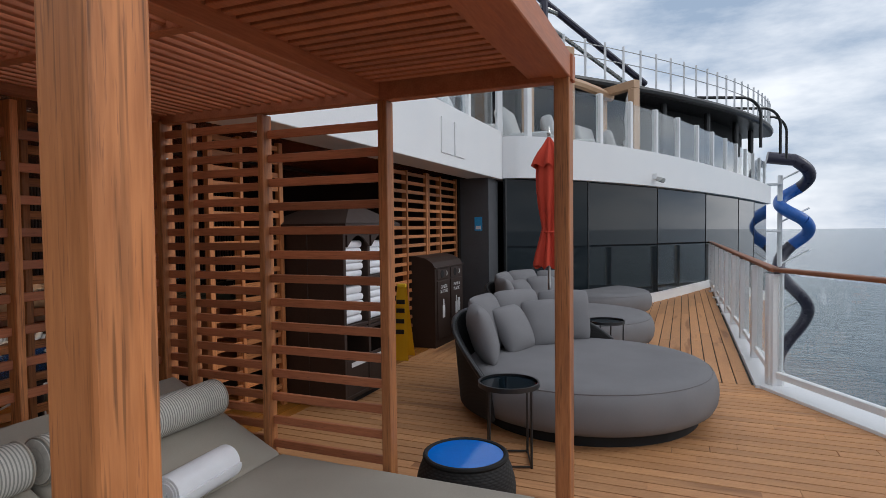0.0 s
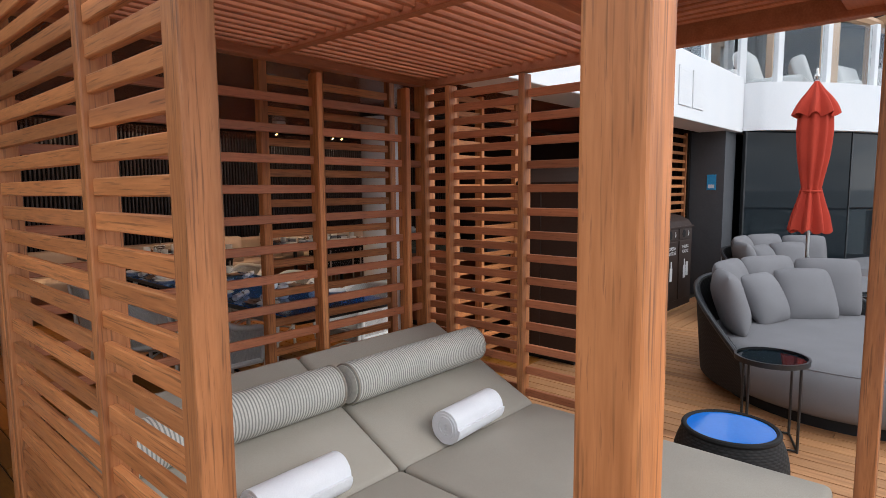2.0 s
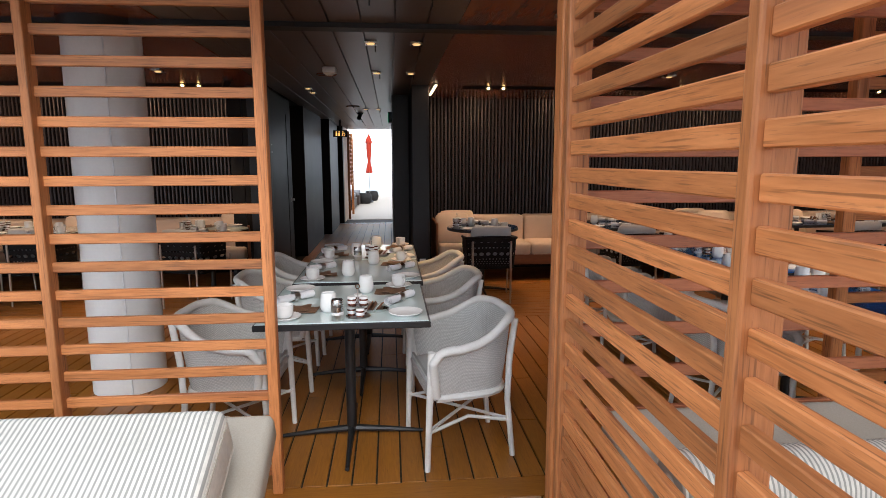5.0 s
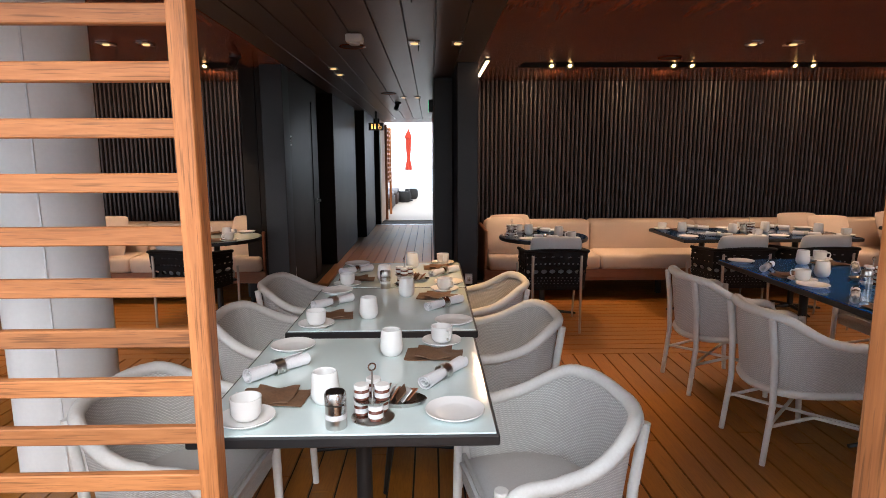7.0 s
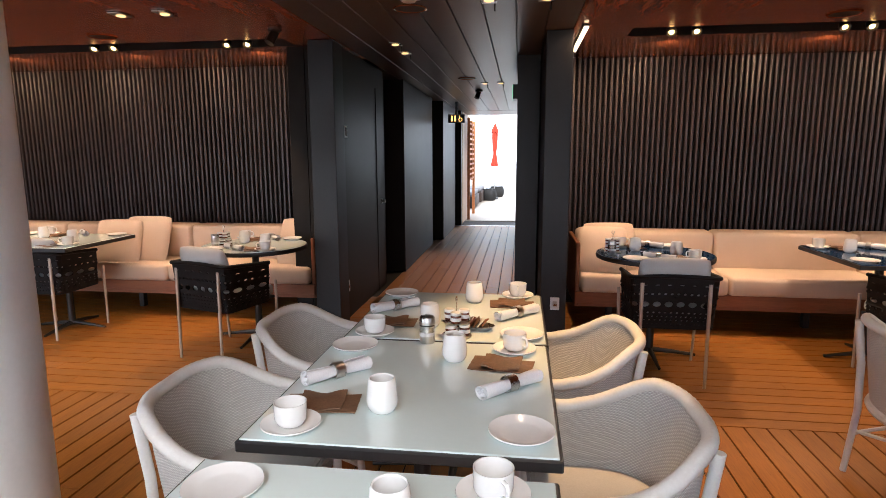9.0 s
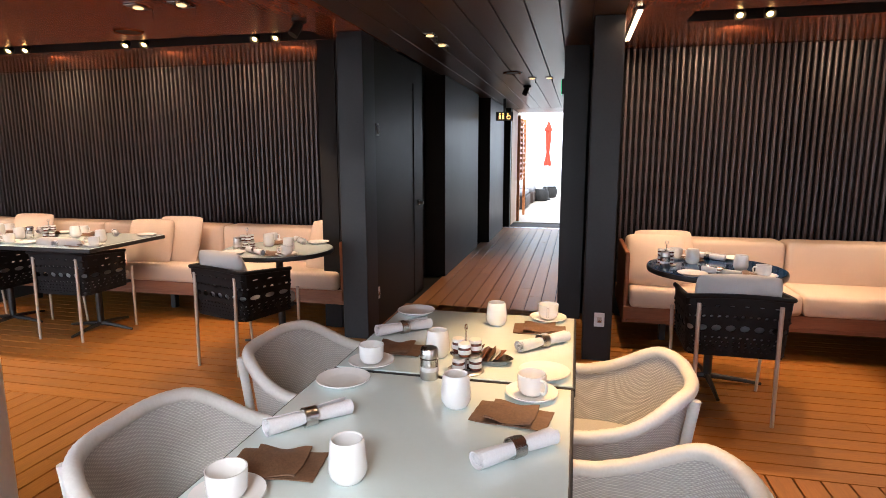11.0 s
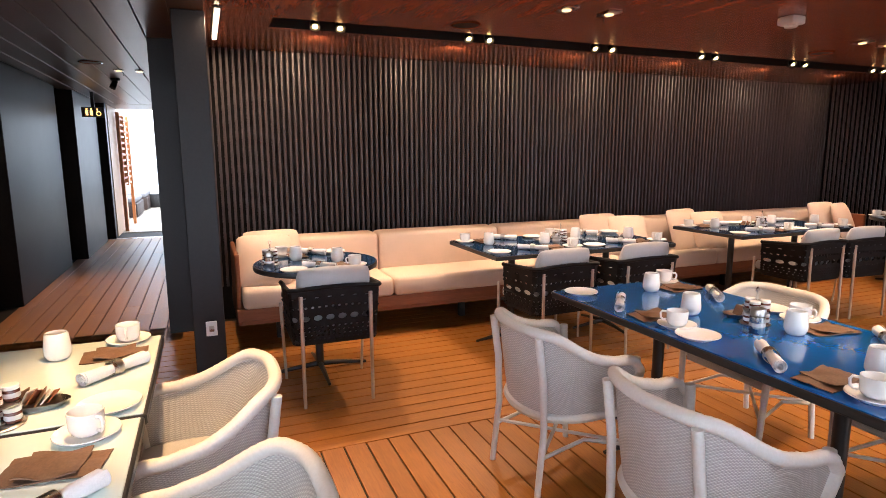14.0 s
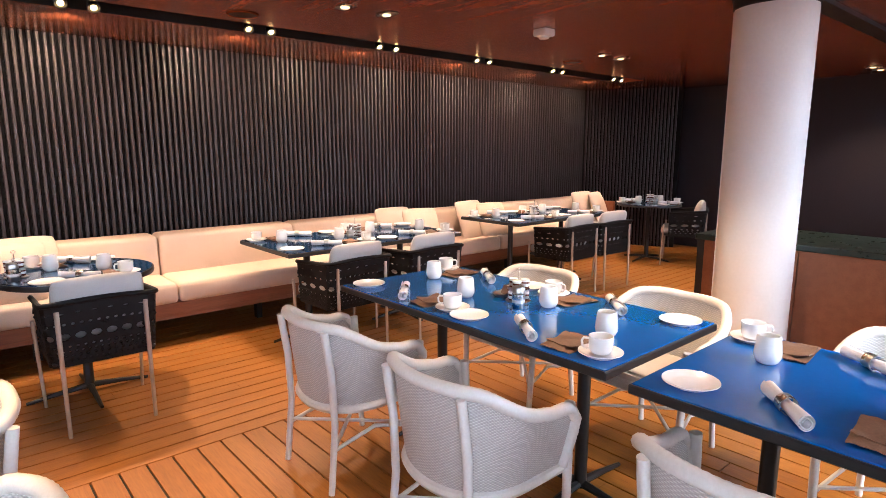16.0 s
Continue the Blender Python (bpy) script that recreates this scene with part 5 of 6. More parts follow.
pouf_blue = mat("bright_blue_glass", (0.008, 0.17, 0.66), (0.006, 0.15, 0.60), scale=1.5, rough=0.06, rvar=0.02, bump=0, coat=0.0, spec=0.4)
pouf_table(-1.02, 2.72, 0)


def umbrella(x, y, z, rz, label):
    t = thing("closed_umbrella", label, "umbrella", x, y, z, rz, "closed umbrellas")
    part("base", lathe(B(), [(0, 0), (0.24, 0), (0.25, 0.03), (0.2, 0.06), (0.05, 0.09), (0, 0.09)], 28), black_metal, t, "", True)
    part("pole", rod(B(), (0, 0, 0.05), (0, 0, 2.47), 0.019, None, 12), steel, t, "", True)
    part("finial", lathe(B(), [(0, 2.46), (0.022, 2.47), (0.03, 2.50), (0.015, 2.53), (0.01, 2.57), (0, 2.58)], 14), steel, t, "", True)

    def folds(z0, z1, prof, n, amp, turn):
        def fn(u, v):
            a = 2 * math.pi * u
            i = v * (len(prof) - 1)
            k = min(int(i), len(prof) - 2)
            rr = prof[k] + (prof[k + 1] - prof[k]) * (i - k)
            rr *= 1 + amp * (0.4 + 0.6 * v) * math.sin(n * a + turn * v) + 0.06 * math.sin(3 * a + 2 * v)
            return (rr * math.cos(a), rr * math.sin(a), z0 + (z1 - z0) * v + 0.02 * math.sin(n * a) * v)
        return fn
    part("canopy", sheet(B(), folds(2.41, 1.09, (0.05, 0.13, 0.155, 0.16, 0.15, 0.135, 0.11, 0.085, 0.12, 0.16, 0.185), 8, 0.22, 1.2), 96, 30, 0.006), orange_cloth, t, "red-orange canvas tied shut", True)
    part("top_flap", sheet(B(), folds(2.46, 2.15, (0.02, 0.07, 0.13, 0.175, 0.20), 8, 0.20, 0.6), 80, 10, 0.006), orange_cloth, t, "short upper canvas flap", True)
    part("strap", tube(B(), [(0.098 * math.cos(a * math.pi / 12), 0.098 * math.sin(a * math.pi / 12), 1.46) for a in range(24)], 0.012, 6, True), orange_cloth, t)
    return t


um = umbrella(-1.32, 6.12, 0, 0, "closed red-orange canvas umbrella on a metal pole")
um.scale = (0.82, 0.82, 1.0)


def towel_cabinet(x, y, rz):
    """Faces its own +x; its front corner stands at x, y."""
    t = thing("towel_cabinet", "dark brown towel cabinet with hipped lid and folded white towels", "cabinet", x, y, 0, rz)
    w, d, hgt = 0.84, 0.70, 1.56
    part("body", box(B(), -d, -0.36, 0, w, 0.06, hgt, 0.006), brown_metal, t)
    part("foot", box(B(), -d + 0.05, -0.05, 0.05, w - 0.05, 0, 0.06), black_flat, t)
    for y0 in (0.0, w / 2 - 0.02, w - 0.04):
        part("upright", box(B(), -0.36, 0.0, y0, y0 + 0.04, 0.06, hgt, 0.004), brown_metal, t)
    for z0 in (0.06, 0.62, 0.66, 1.06, hgt - 0.10):
        part("shelf", box(B(), -0.36, -0.004, 0.04, w - 0.04, z0, z0 + 0.03, 0.003), brown_metal, t)
    for i in range(2):
        y0 = 0.04 + i * (w / 2 - 0.02)
        yw = w / 2 - 0.06
        part("door", box(B(), -0.02, -0.006, y0 + 0.004, y0 + yw - 0.004, 0.09, 0.40, 0.004), brown_metal, t)
        part("notice", box(B(), -0.005, -0.002, y0 + 0.07, y0 + yw - 0.05, 0.33, 0.37), sign_white, t, "white notice bar")
        part("arch", sheet(B(), lambda u, v, y0=y0, yw=yw: (-0.004, y0 + yw * u, 1.46 - (0.10 * (1 - v)) * (1 - math.sin(math.pi * u))), 16, 2, 0.02), brown_metal, t, "arched opening edge")
        for zb in (0.692, 1.092):
            z = zb
            for k in range(5):
                hh = 0.055 + 0.012 * random.random()
                bm = box(B(), -0.33, -0.03 - 0.02 * random.random(), y0 + 0.015, y0 + yw - 0.015 - 0.02 * random.random(), z, z + hh, 0.022, 3)
                part("folded_towel", bm, towel, t, "folded white towel", True)
                z += hh + 0.002
                if z > zb + 0.27:
                    break
    bm = B()
    vs = [bm.verts.new(p) for p in ((-d - 0.07, -0.07, hgt), (0.07, -0.07, hgt), (0.07, w + 0.07, hgt), (-d - 0.07, w + 0.07, hgt), (-d / 2 - 0.16, w / 2, hgt + 0.20), (-d / 2 + 0.16, w / 2, hgt + 0.20))]
    for f in ((0, 1, 5, 4), (1, 2, 5), (2, 3, 4, 5), (3, 0, 4), (3, 2, 1, 0)):
        bm.faces.new([vs[k] for k in f])
    bmesh.ops.recalc_face_normals(bm, faces=bm.faces)
    part("lid", bm, brown_metal, t, "hipped dark lid")
    part("lid_edge", box(B(), -d - 0.07, 0.07, -0.07, w + 0.07, hgt - 0.025, hgt - 0.001, 0.004), brown_metal, t)
    return t


towel_cabinet(-2.60, 4.10, 0)


def letters(parent, text, x, y, z, size, material=None):
    cu = bpy.data.curves.new("lettering", "FONT")
    cu.body, cu.size, cu.extrude, cu.align_x = text, size, 0.0008, "CENTER"
    o = new("lettering", cu)
    o.data.materials.append(material or sign_white)
    o.parent = parent
    o.matrix_local = pose(x, y, z, 90, 0, 90)
    return tagged(o, "white lettering")


def bin_station(x, y):
    t = thing("recycling_bin", "dark brown double recycling bin with rounded top", "bin", x, y)
    w, d = 0.98, 0.74
    prof = [(0, 0), (0, 1.02), (-0.04, 1.08), (-0.14, 1.135), (-0.26, 1.16), (-d, 1.16), (-d, 0)]
    bm = B()
    a = [bm.verts.new((px, 0, pz)) for px, pz in prof]
    b = [bm.verts.new((px, w, pz)) for px, pz in prof]
    bm.faces.new(a[::-1])
    bm.faces.new(b)
    for i in range(len(prof)):
        j = (i + 1) % len(prof)
        bm.faces.new((a[i], a[j], b[j], b[i]))
    bmesh.ops.recalc_face_normals(bm, faces=bm.faces)
    part("body", bm, brown_metal, t)
    part("lid_edge", box(B(), -0.02, 0.022, -0.015, w + 0.015, 1.0, 1.02, 0.004), brown_metal, t)
    for k, words in enumerate((("GLASS &", "BOTTLES"), ("PAPER &", "PLASTIC"))):
        y0 = 0.06 + k * 0.45
        dr = part("door", box(B(), 0.001, 0.014, y0, y0 + 0.41, 0.10, 0.84, 0.004), brown_metal, t, "brown bin door")
        part("flap", box(B(), 0.001, 0.012, y0, y0 + 0.41, 0.86, 0.99, 0.004), brown_metal, t)
        part("hole", lathe(B(), [(0, 0), (0.05, 0), (0.05, 0.004), (0, 0.004)], 20), black_flat, t).matrix_local = pose(0.012, y0 + 0.15, 0.925, 90, 0, 90)
        part("latch", tube(B(), [(0.016, y0 + 0.28 + 0.03 * math.cos(q / 4), 0.925 + 0.03 * math.sin(q / 4)) for q in range(-5, 6)], 0.006, 6), sign_white, t)
        for i, wd in enumerate(words):
            letters(t, wd, 0.0155, y0 + 0.205, 0.74 - 0.06 * i, 0.06)
        bm = box(B(), 0.0145, 0.0165, y0 + 0.15, y0 + 0.23, 0.36, 0.52)
        box(bm, 0.0145, 0.0165, y0 + 0.175, y0 + 0.205, 0.52, 0.60)
        if k:
            box(bm, 0.0145, 0.0165, y0 + 0.24, y0 + 0.32, 0.38, 0.56)
        part("emblem", bm, sign_white, t, "white bottle emblem")
    return t


bin_station(-2.87, 6.62)

ws = thing("wet_floor_sign", "yellow plastic folding wet floor sign", "sign", -3.03, 6.02, 0, 100)
for s in (-1, 1):
    bm = B()
    vs = [bm.verts.new(p) for p in ((s * 0.14, -0.11, 0.0), (s * 0.14, 0.11, 0.0), (s * 0.02, 0.05, 0.84), (s * 0.02, -0.05, 0.84))]
    bm.faces.new(vs)
    bmesh.ops.solidify(bm, geom=bm.faces[:], thickness=0.014)
    part("panel", bm, yellow, ws, "yellow panel")
    for zz in (0.30, 0.42, 0.54, 0.64):
        off = 0.14 - 0.12 * zz / 0.84 + 0.009
        part("print", box(B(), s * off - 0.004, s * off + 0.004, -0.05, 0.05, zz, zz + 0.05), black_metal, ws, "black printed bar")
part("hinge", box(B(), -0.03, 0.03, -0.05, 0.05, 0.83, 0.87, 0.006), yellow, ws)

# blue notice on the wall corner
slab("wall_corner", -3.3, -2.70, 8.28, 8.75, 0, 2.26, mat("grey_panel", (0.075, 0.078, 0.085), rough=0.45), "dark grey wall at the tower's corner", "wall")
bn = thing("blue_notice", "small bright blue notice on the dark grey wall", "notice", -2.86, 8.275, 1.57)
part("board", box(B(), -0.06, 0.06, -0.006, 0.003, -0.105, 0.105, 0.002), sign_blue, bn)
part("print", box(B(), -0.04, 0.04, -0.009, -0.006, -0.08, -0.03), sign_white, bn, "pale printed area")

# drain grating
gr = thing("floor_grating", "perforated beige drain grating along the dining room sill", "grating")
part("grate", pierced(B(), lambda u, v: (-3.297 + 0.23 * v, -0.85 + 1.25 * u, 0.002), [(k / 6, (k + 1) / 6, 34, 0.5, 0.5) for k in range(6)], 0.006), beige_paint, gr)

# ---- rails ----
def rail_run(p0, p1, n, label, wood=True):
    d = Vector((p1[0] - p0[0], p1[1] - p0[1], 0))
    ln = d.length
    t = thing("railing", label, "railing", p0[0], p0[1], 0, math.degrees(math.atan2(d.y, d.x)), "deck railings")
    step = ln / n
    for i in range(n + 1):
        part("post", box(B(), i * step - 0.055, i * step + 0.055, -0.06, 0.06, 0.0, 1.06, 0.008, 2), white_paint, t, "white steel post", True)
        part("foot_plate", box(B(), i * step - 0.10, i * step + 0.10, -0.10, 0.10, 0.001, 0.02, 0.003), white_paint, t)
    part("handrail", box(B(), -0.05, ln + 0.05, -0.045, 0.045, 1.075, 1.115, 0.014, 3), bench_wood if wood else white_paint, t, "varnished wooden handrail", True)
    part("lower_rail", box(B(), 0, ln, -0.03, 0.03, 0.10, 0.16, 0.006), white_paint, t)
    for i in range(n):
        g = part("pane", box(B(), i * step + 0.065, (i + 1) * step - 0.065, -0.006, 0.006, 0.17, 1.06), clear_glass, t, "clear glass pane")
        g.visible_shadow = False
    return t


rail_run((0.78, 6.08), (2.55, 3.08), 2, "white steel deck railing with glass panes and wooden handrail")
rail_run((0.78, 6.08), (0.62, 15.6), 8, "white steel deck railing with glass panes and wooden handrail")
rail_run((2.55, 3.08), (2.55, -3.1), 4, "white steel deck railing with glass panes and wooden handrail")
slab("kerb", 0.62, 0.95, 6.0, 16.0, -0.24, 0.03, white_paint, "white steel kerb under the railing", "kerb", 0.004)
kb = slab("kerb", -0.18, 0.16, -4.2, 0.0, -0.24, 0.028, white_paint, "white steel kerb under the railing", "kerb", 0.004)
kb.matrix_world = pose(0.80, 6.12, 0, 0, 0, 30.5)

# ---- ship's tower ----
def hull(y, off=0.0):
    """The tower's outer line in plan."""
    s = max(0.0, (y - 8.7) / 16.0)
    return -2.7 + 5.6 * s ** 0.62 - off


def ys(y0, y1, n):
    """Steps that crowd where the line turns quickest."""
    return [y0 + (y1 - y0) * (i / n) ** 1.6 for i in range(n + 1)]


def curved_wall(name, y0, y1, z0, z1, off, thick, material, label, category, n=36):
    bm = B()
    pr = [(hull(y, off), y) for y in ys(y0, y1, n)] + [(hull(y1, off) - 0.6, y1 + 3), (hull(y1, off) - 2.2, y1 + 6)]
    inner = [(x - thick, y) for x, y in pr]
    rows_ = []
    for (ax, ay), (bx_, by_) in zip(pr, inner):
        rows_.append([bm.verts.new(p) for p in ((ax, ay, z0), (ax, ay, z1), (bx_, by_, z1), (bx_, by_, z0))])
    for a, b in zip(rows_, rows_[1:]):
        for k in range(4):
            bm.faces.new((a[k], b[k], b[(k + 1) % 4], a[(k + 1) % 4]))
    bm.faces.new(rows_[0])
    bm.faces.new(rows_[-1][::-1])
    bmesh.ops.recalc_face_normals(bm, faces=bm.faces)
    return setting(name, bm, material, label, category, True)


curved_wall("wall_tower_base", 8.76, 24.7, -26.0, 0.18, 0.0, 0.3, white_paint, "white steel base of the ship's tower", "wall")
curved_wall("wall_tower_band", 8.76, 24.7, 2.28, 2.93, -0.10, 1.0, white_paint, "white painted band of the ship's tower", "wall")
gw = thing("window_wall", "dark tinted window wall of the ship's tower", "window", 0, 0, 0, 0, "", "structure")
yy = [8.76, 10.1, 12.4, 15.3, 18.8, 21.5, 24.7]
for a, b in zip(yy, yy[1:]):
    p, q = Vector((hull(a, 0.06), a, 0)), Vector((hull(b, 0.06), b, 0))
    d = q - p
    pane = part("pane", box(B(), 0.012, d.length - 0.012, -0.02, 0.02, 0.18, 2.28), tint_glass, gw, "dark tinted glass pane")
    pane.matrix_world = pose(p.x, p.y, 0, 0, 0, math.degrees(math.atan2(d.y, d.x)))
    mu = part("mullion", box(B(), -0.012, 0.012, -0.03, 0.03, 0.18, 2.28), black_metal, gw)
    mu.matrix_world = pose(p.x, p.y, 0, 0, 0, math.degrees(math.atan2(d.y, d.x)))
curved_wall("wall_tower_core", 9.2, 24.7, -0.2, 2.9, 1.2, 0.3, black_flat, "dark inner wall behind the tinted windows", "wall", 20)


def balustrade(points, z0, z1, label):
    t = thing("balustrade", label, "balustrade", 0, 0, 0, 0, "upper balustrades")
    for a, b in zip(points, points[1:]):
        d = Vector((b[0] - a[0], b[1] - a[1], 0))
        m = pose(a[0], a[1], 0, 0, 0, math.degrees(math.atan2(d.y, d.x)))
        po = part("post", box(B(), -0.045, 0.045, -0.05, 0.05, z0, z1 + 0.03, 0.006), white_paint, t, "white steel post")
        po.matrix_world = m
        g = part("pane", box(B(), 0.06, d.length - 0.06, -0.006, 0.006, z0 + 0.02, z1), clear_glass, t, "clear glass pane")
        g.matrix_world = m
        g.visible_shadow = False
    return t


balustrade([(-2.75, y) for y in (1.0, 2.3, 3.6, 4.9, 6.2, 7.5, 8.7)], 3.0, 3.85, "glass balustrade with white posts on the upper deck")
balustrade([(hull(y, 0.05), y) for y in (8.72, 9.0, 9.6, 10.4, 11.3, 12.3, 13.4, 14.6, 15.8, 17.1, 18.4, 19.8, 21.2, 22.6, 24.0, 24.7)], 2.93, 3.78, "glass balustrade with white posts round the tower")
slab("floor_upper", -16.0, -3.05, -9.0, 9.0, 2.46, 2.75, white_paint, "white upper deck floor", "floor")
ud = B()
for a, b in zip(ys(9.0, 24.7, 14), ys(9.0, 24.7, 14)[1:]):
    bm_v = [ud.verts.new(p) for p in ((-14, a, 2.8), (hull(a, 0.3), a, 2.8), (hull(b, 0.3), b, 2.8), (-14, b, 2.8))]
    ud.faces.new(bm_v)
setting("floor_upper", ud, deck_y, "upper deck of the tower", "floor")
slab("wall_upper", -7.2, -7.0, -8.0, 26.0, 2.75, 5.6, mat("grey_steel", (0.20, 0.20, 0.21), (0.15, 0.15, 0.16), rough=0.5), "grey steel wall of the upper deck", "wall")


def lounger(x, y, z, rz):
    t = thing("sun_lounger", "pale grey cushioned lounge seat on the upper deck", "lounge seat", x, y, z, rz, "upper deck seats")
    part("seat", box(B(), -0.5, 0.4, -0.4, 0.4, 0.2, 0.42, 0.06, 3), seat_grey, t, "", True)
    bm = box(B(), -0.12, 0.12, -0.4, 0.4, -0.3, 0.3, 0.08, 3)
    bmesh.ops.transform(bm, matrix=pose(-0.45, 0, 0.62, 0, -18, 0), verts=bm.verts)
    part("backrest", bm, seat_grey, t, "", True)
    part("frame", box(B(), -0.5, 0.4, -0.38, 0.38, 0.0, 0.2, 0.01), black_metal, t)
    return t


lg = lounger(-3.9, 6.6, 2.75, 0)
for y in (8.0, 9.4, 10.6, 11.8, 13.0, 14.2, 15.6):
    copy_thing(lg, pose(min(-3.9, 0) if y < 9 else hull(y, 1.4), y, 2.8, 0, 0, random.uniform(-25, 25)))

# ring deck above
RZ = 4.75
rg = thing("ring_walk", "dark elevated ring walkway with white posts and cables", "walkway")
bm = B()
def ring_x(y):
    """The ring walkway's outer line in plan."""
    return 2.9 - 5.3 * max(0.0, (24.6 - y) / 11.4) ** 1.7


pts = [(ring_x(y), y) for y in [9.6 + 0.5 * k for k in range(31)]]
tops = []
for x, y in pts:
    tops.append([bm.verts.new(p) for p in ((x, y, RZ), (x, y, RZ + 0.16), (x - 2.2, y, RZ + 0.16), (x - 2.2, y, RZ))])
for a, b in zip(tops, tops[1:]):
    for k in range(4):
        bm.faces.new((a[k], b[k], b[(k + 1) % 4], a[(k + 1) % 4]))
bm.faces.new(tops[0])
bm.faces.new(tops[-1][::-1])
bmesh.ops.recalc_face_normals(bm, faces=bm.faces)
part("deck", bm, black_metal, rg, "dark steel walkway")
part("kerb_tube", tube(B(), [(x + 0.03, y, RZ + 0.10) for x, y in pts], 0.09, 8), black_metal, rg, "", True)
part("cable", tube(B(), [(x, y, RZ + 0.65) for x, y in pts], 0.012, 5), steel, rg)
part("cable", tube(B(), [(x, y, RZ + 0.95) for x, y in pts], 0.012, 5), steel, rg)
for x, y in pts:
    part("post", box(B(), x - 0.025, x + 0.025, y - 0.025, y + 0.025, RZ + 0.05, RZ + 1.05), white_paint, rg, "white post")
for k in range(2, 29, 4):
    x, y = pts[k]
    part("support", rod(B(), (x - 0.5, y, 2.8), (x - 0.5, y, RZ), 0.09, None, 10), black_metal, rg)
rc = B()
cols = [[rc.verts.new(p) for p in ((x - 0.9, y, 2.8), (x - 0.9, y, RZ - 0.01), (x - 1.3, y, RZ - 0.01), (x - 1.3, y, 2.8))] for x, y in pts]
for a, b in zip(cols, cols[1:]):
    for k in range(4):
        rc.faces.new((a[k], b[k], b[(k + 1) % 4], a[(k + 1) % 4]))
rc.faces.new(cols[0])
rc.faces.new(cols[-1][::-1])
bmesh.ops.recalc_face_normals(rc, faces=rc.faces)
setting("wall_ring_core", rc, black_flat, "dark wall under the ring walkway", "wall")
# lattice tower of struts over the ring
tw = thing("rope_course_frame", "steel frame of the climbing course with slanting struts", "frame")
for a, b, r_ in (((-4.2, 11.4, RZ), (-4.2, 11.4, RZ + 3.2), 0.10), ((-2.9, 13.0, RZ), (-2.9, 13.0, RZ + 2.2), 0.09), ((-5.0, 10.6, RZ + 3.4), (-0.9, 15.4, RZ + 0.3), 0.08), ((-5.0, 10.8, RZ + 2.8), (-1.2, 15.2, RZ + 0.2), 0.05),
                 ((-4.2, 11.4, RZ + 1.6), (-2.9, 13.0, RZ + 0.2), 0.05), ((-2.9, 13.0, RZ + 1.6), (-4.2, 11.4, RZ + 0.2), 0.05), ((-4.6, 11.0, RZ + 2.0), (-2.6, 13.4, RZ + 1.6), 0.06)):
    part("strut", rod(B(), a, b, r_, None, 8), slide_dark if r_ > 0.06 else steel, tw)
part("panel", box(B(), -5.2, -3.1, 13.3, 13.4, RZ + 0.2, RZ + 1.9), black_flat, tw, "dark louvred panel")
for k in range(5):
    part("rung", rod(B(), (-2.95, 12.7, RZ + 0.3 + 0.22 * k), (-2.65, 13.1, RZ + 0.3 + 0.22 * k), 0.02, None, 6), white_paint, tw)
for y in (19.5, 21.6, 23.4):
    x = ring_x(y)
    ar = thing("arch_tube", "dark bent tube arch at the ring walkway's edge", "arch", 0, 0, 0, 0, "tube arches")
    part("tube", tube(B(), [(x - 1.2, y - 0.6, RZ + 0.55)] + [(x + 0.1 + 0.5 * math.sin(q * math.pi / 16), y + 0.5 * math.sin(q * math.pi / 16), RZ + 0.55 - 0.5 + 0.5 * math.cos(q * math.pi / 16)) for q in range(0, 9)] + [(x + 0.6, y + 0.5, RZ - 0.9)], 0.045, 8), black_metal, ar, "", True)
for y, w_ in ((11.2, 1.2), (14.0, 1.0)):
    x = hull(y, 1.9)
    pf = thing("portal_frame", "tan wooden portal frame on the upper deck", "frame", x, y, 2.8, -40, "portal frames")
    part("post", box(B(), -0.09, 0.09, -0.09, 0.09, 0, 1.7, 0.01), beige_paint, pf)
    part("post", box(B(), w_ - 0.09, w_ + 0.09, -0.09, 0.09, 0, 1.7, 0.01), beige_paint, pf)
    part("lintel", box(B(), -0.09, w_ + 0.09, -0.09, 0.09, 1.7, 1.88, 0.01), beige_paint, pf)
ce = thing("canopy_edge", "curved tan canopy edge on the upper deck", "canopy")
part("edge", tube(B(), [(hull(y, 1.7), y, 4.45 + 0.1 * math.sin((y - 11) * 0.9)) for y in (11.2, 11.9, 12.6, 13.3, 14.0)], 0.10, 8), beige_paint, ce, "", True)
pu = thing("closed_umbrella", "closed white parasol on the upper deck", "umbrella", hull(13.6, 1.1), 13.6, 2.8)
part("pole", rod(B(), (0, 0, 0), (0, 0, 1.7), 0.025, None, 8), steel, pu)
part("canopy", lathe(B(), [(0.02, 1.75), (0.09, 1.55), (0.13, 1.1), (0.10, 0.7), (0.13, 0.45), (0.10, 0.44), (0.02, 0.8)], 14), white_paint, pu, "white furled canopy", True)

# waterslide
wsl = thing("waterslide", "spiral tube waterslide in dark navy and blue", "waterslide", 4.35, 28.6)
def coil(a0, a1, z0, z1, r0=0.55):
    n_ = max(8, int(abs(a1 - a0) / 12))
    return [(r0 * math.cos(radians(a0 + (a1 - a0) * i / n_)), r0 * math.sin(radians(a0 + (a1 - a0) * i / n_)), z0 + (z1 - z0) * i / n_) for i in range(n_ + 1)]
part("tube", tube(B(), [(-1.1, -0.6, 4.35)] + coil(-100, 60, 4.2, 3.1), 0.25, 14), slide_dark, wsl, "dark navy slide tube", True)
part("tube", tube(B(), coil(60, 300, 3.1, 1.7), 0.25, 14), slide_blue, wsl, "bright blue slide tube", True)
part("tube", tube(B(), coil(300, 450, 1.7, 0.6), 0.25, 14), slide_blue, wsl, "bright blue slide tube", True)
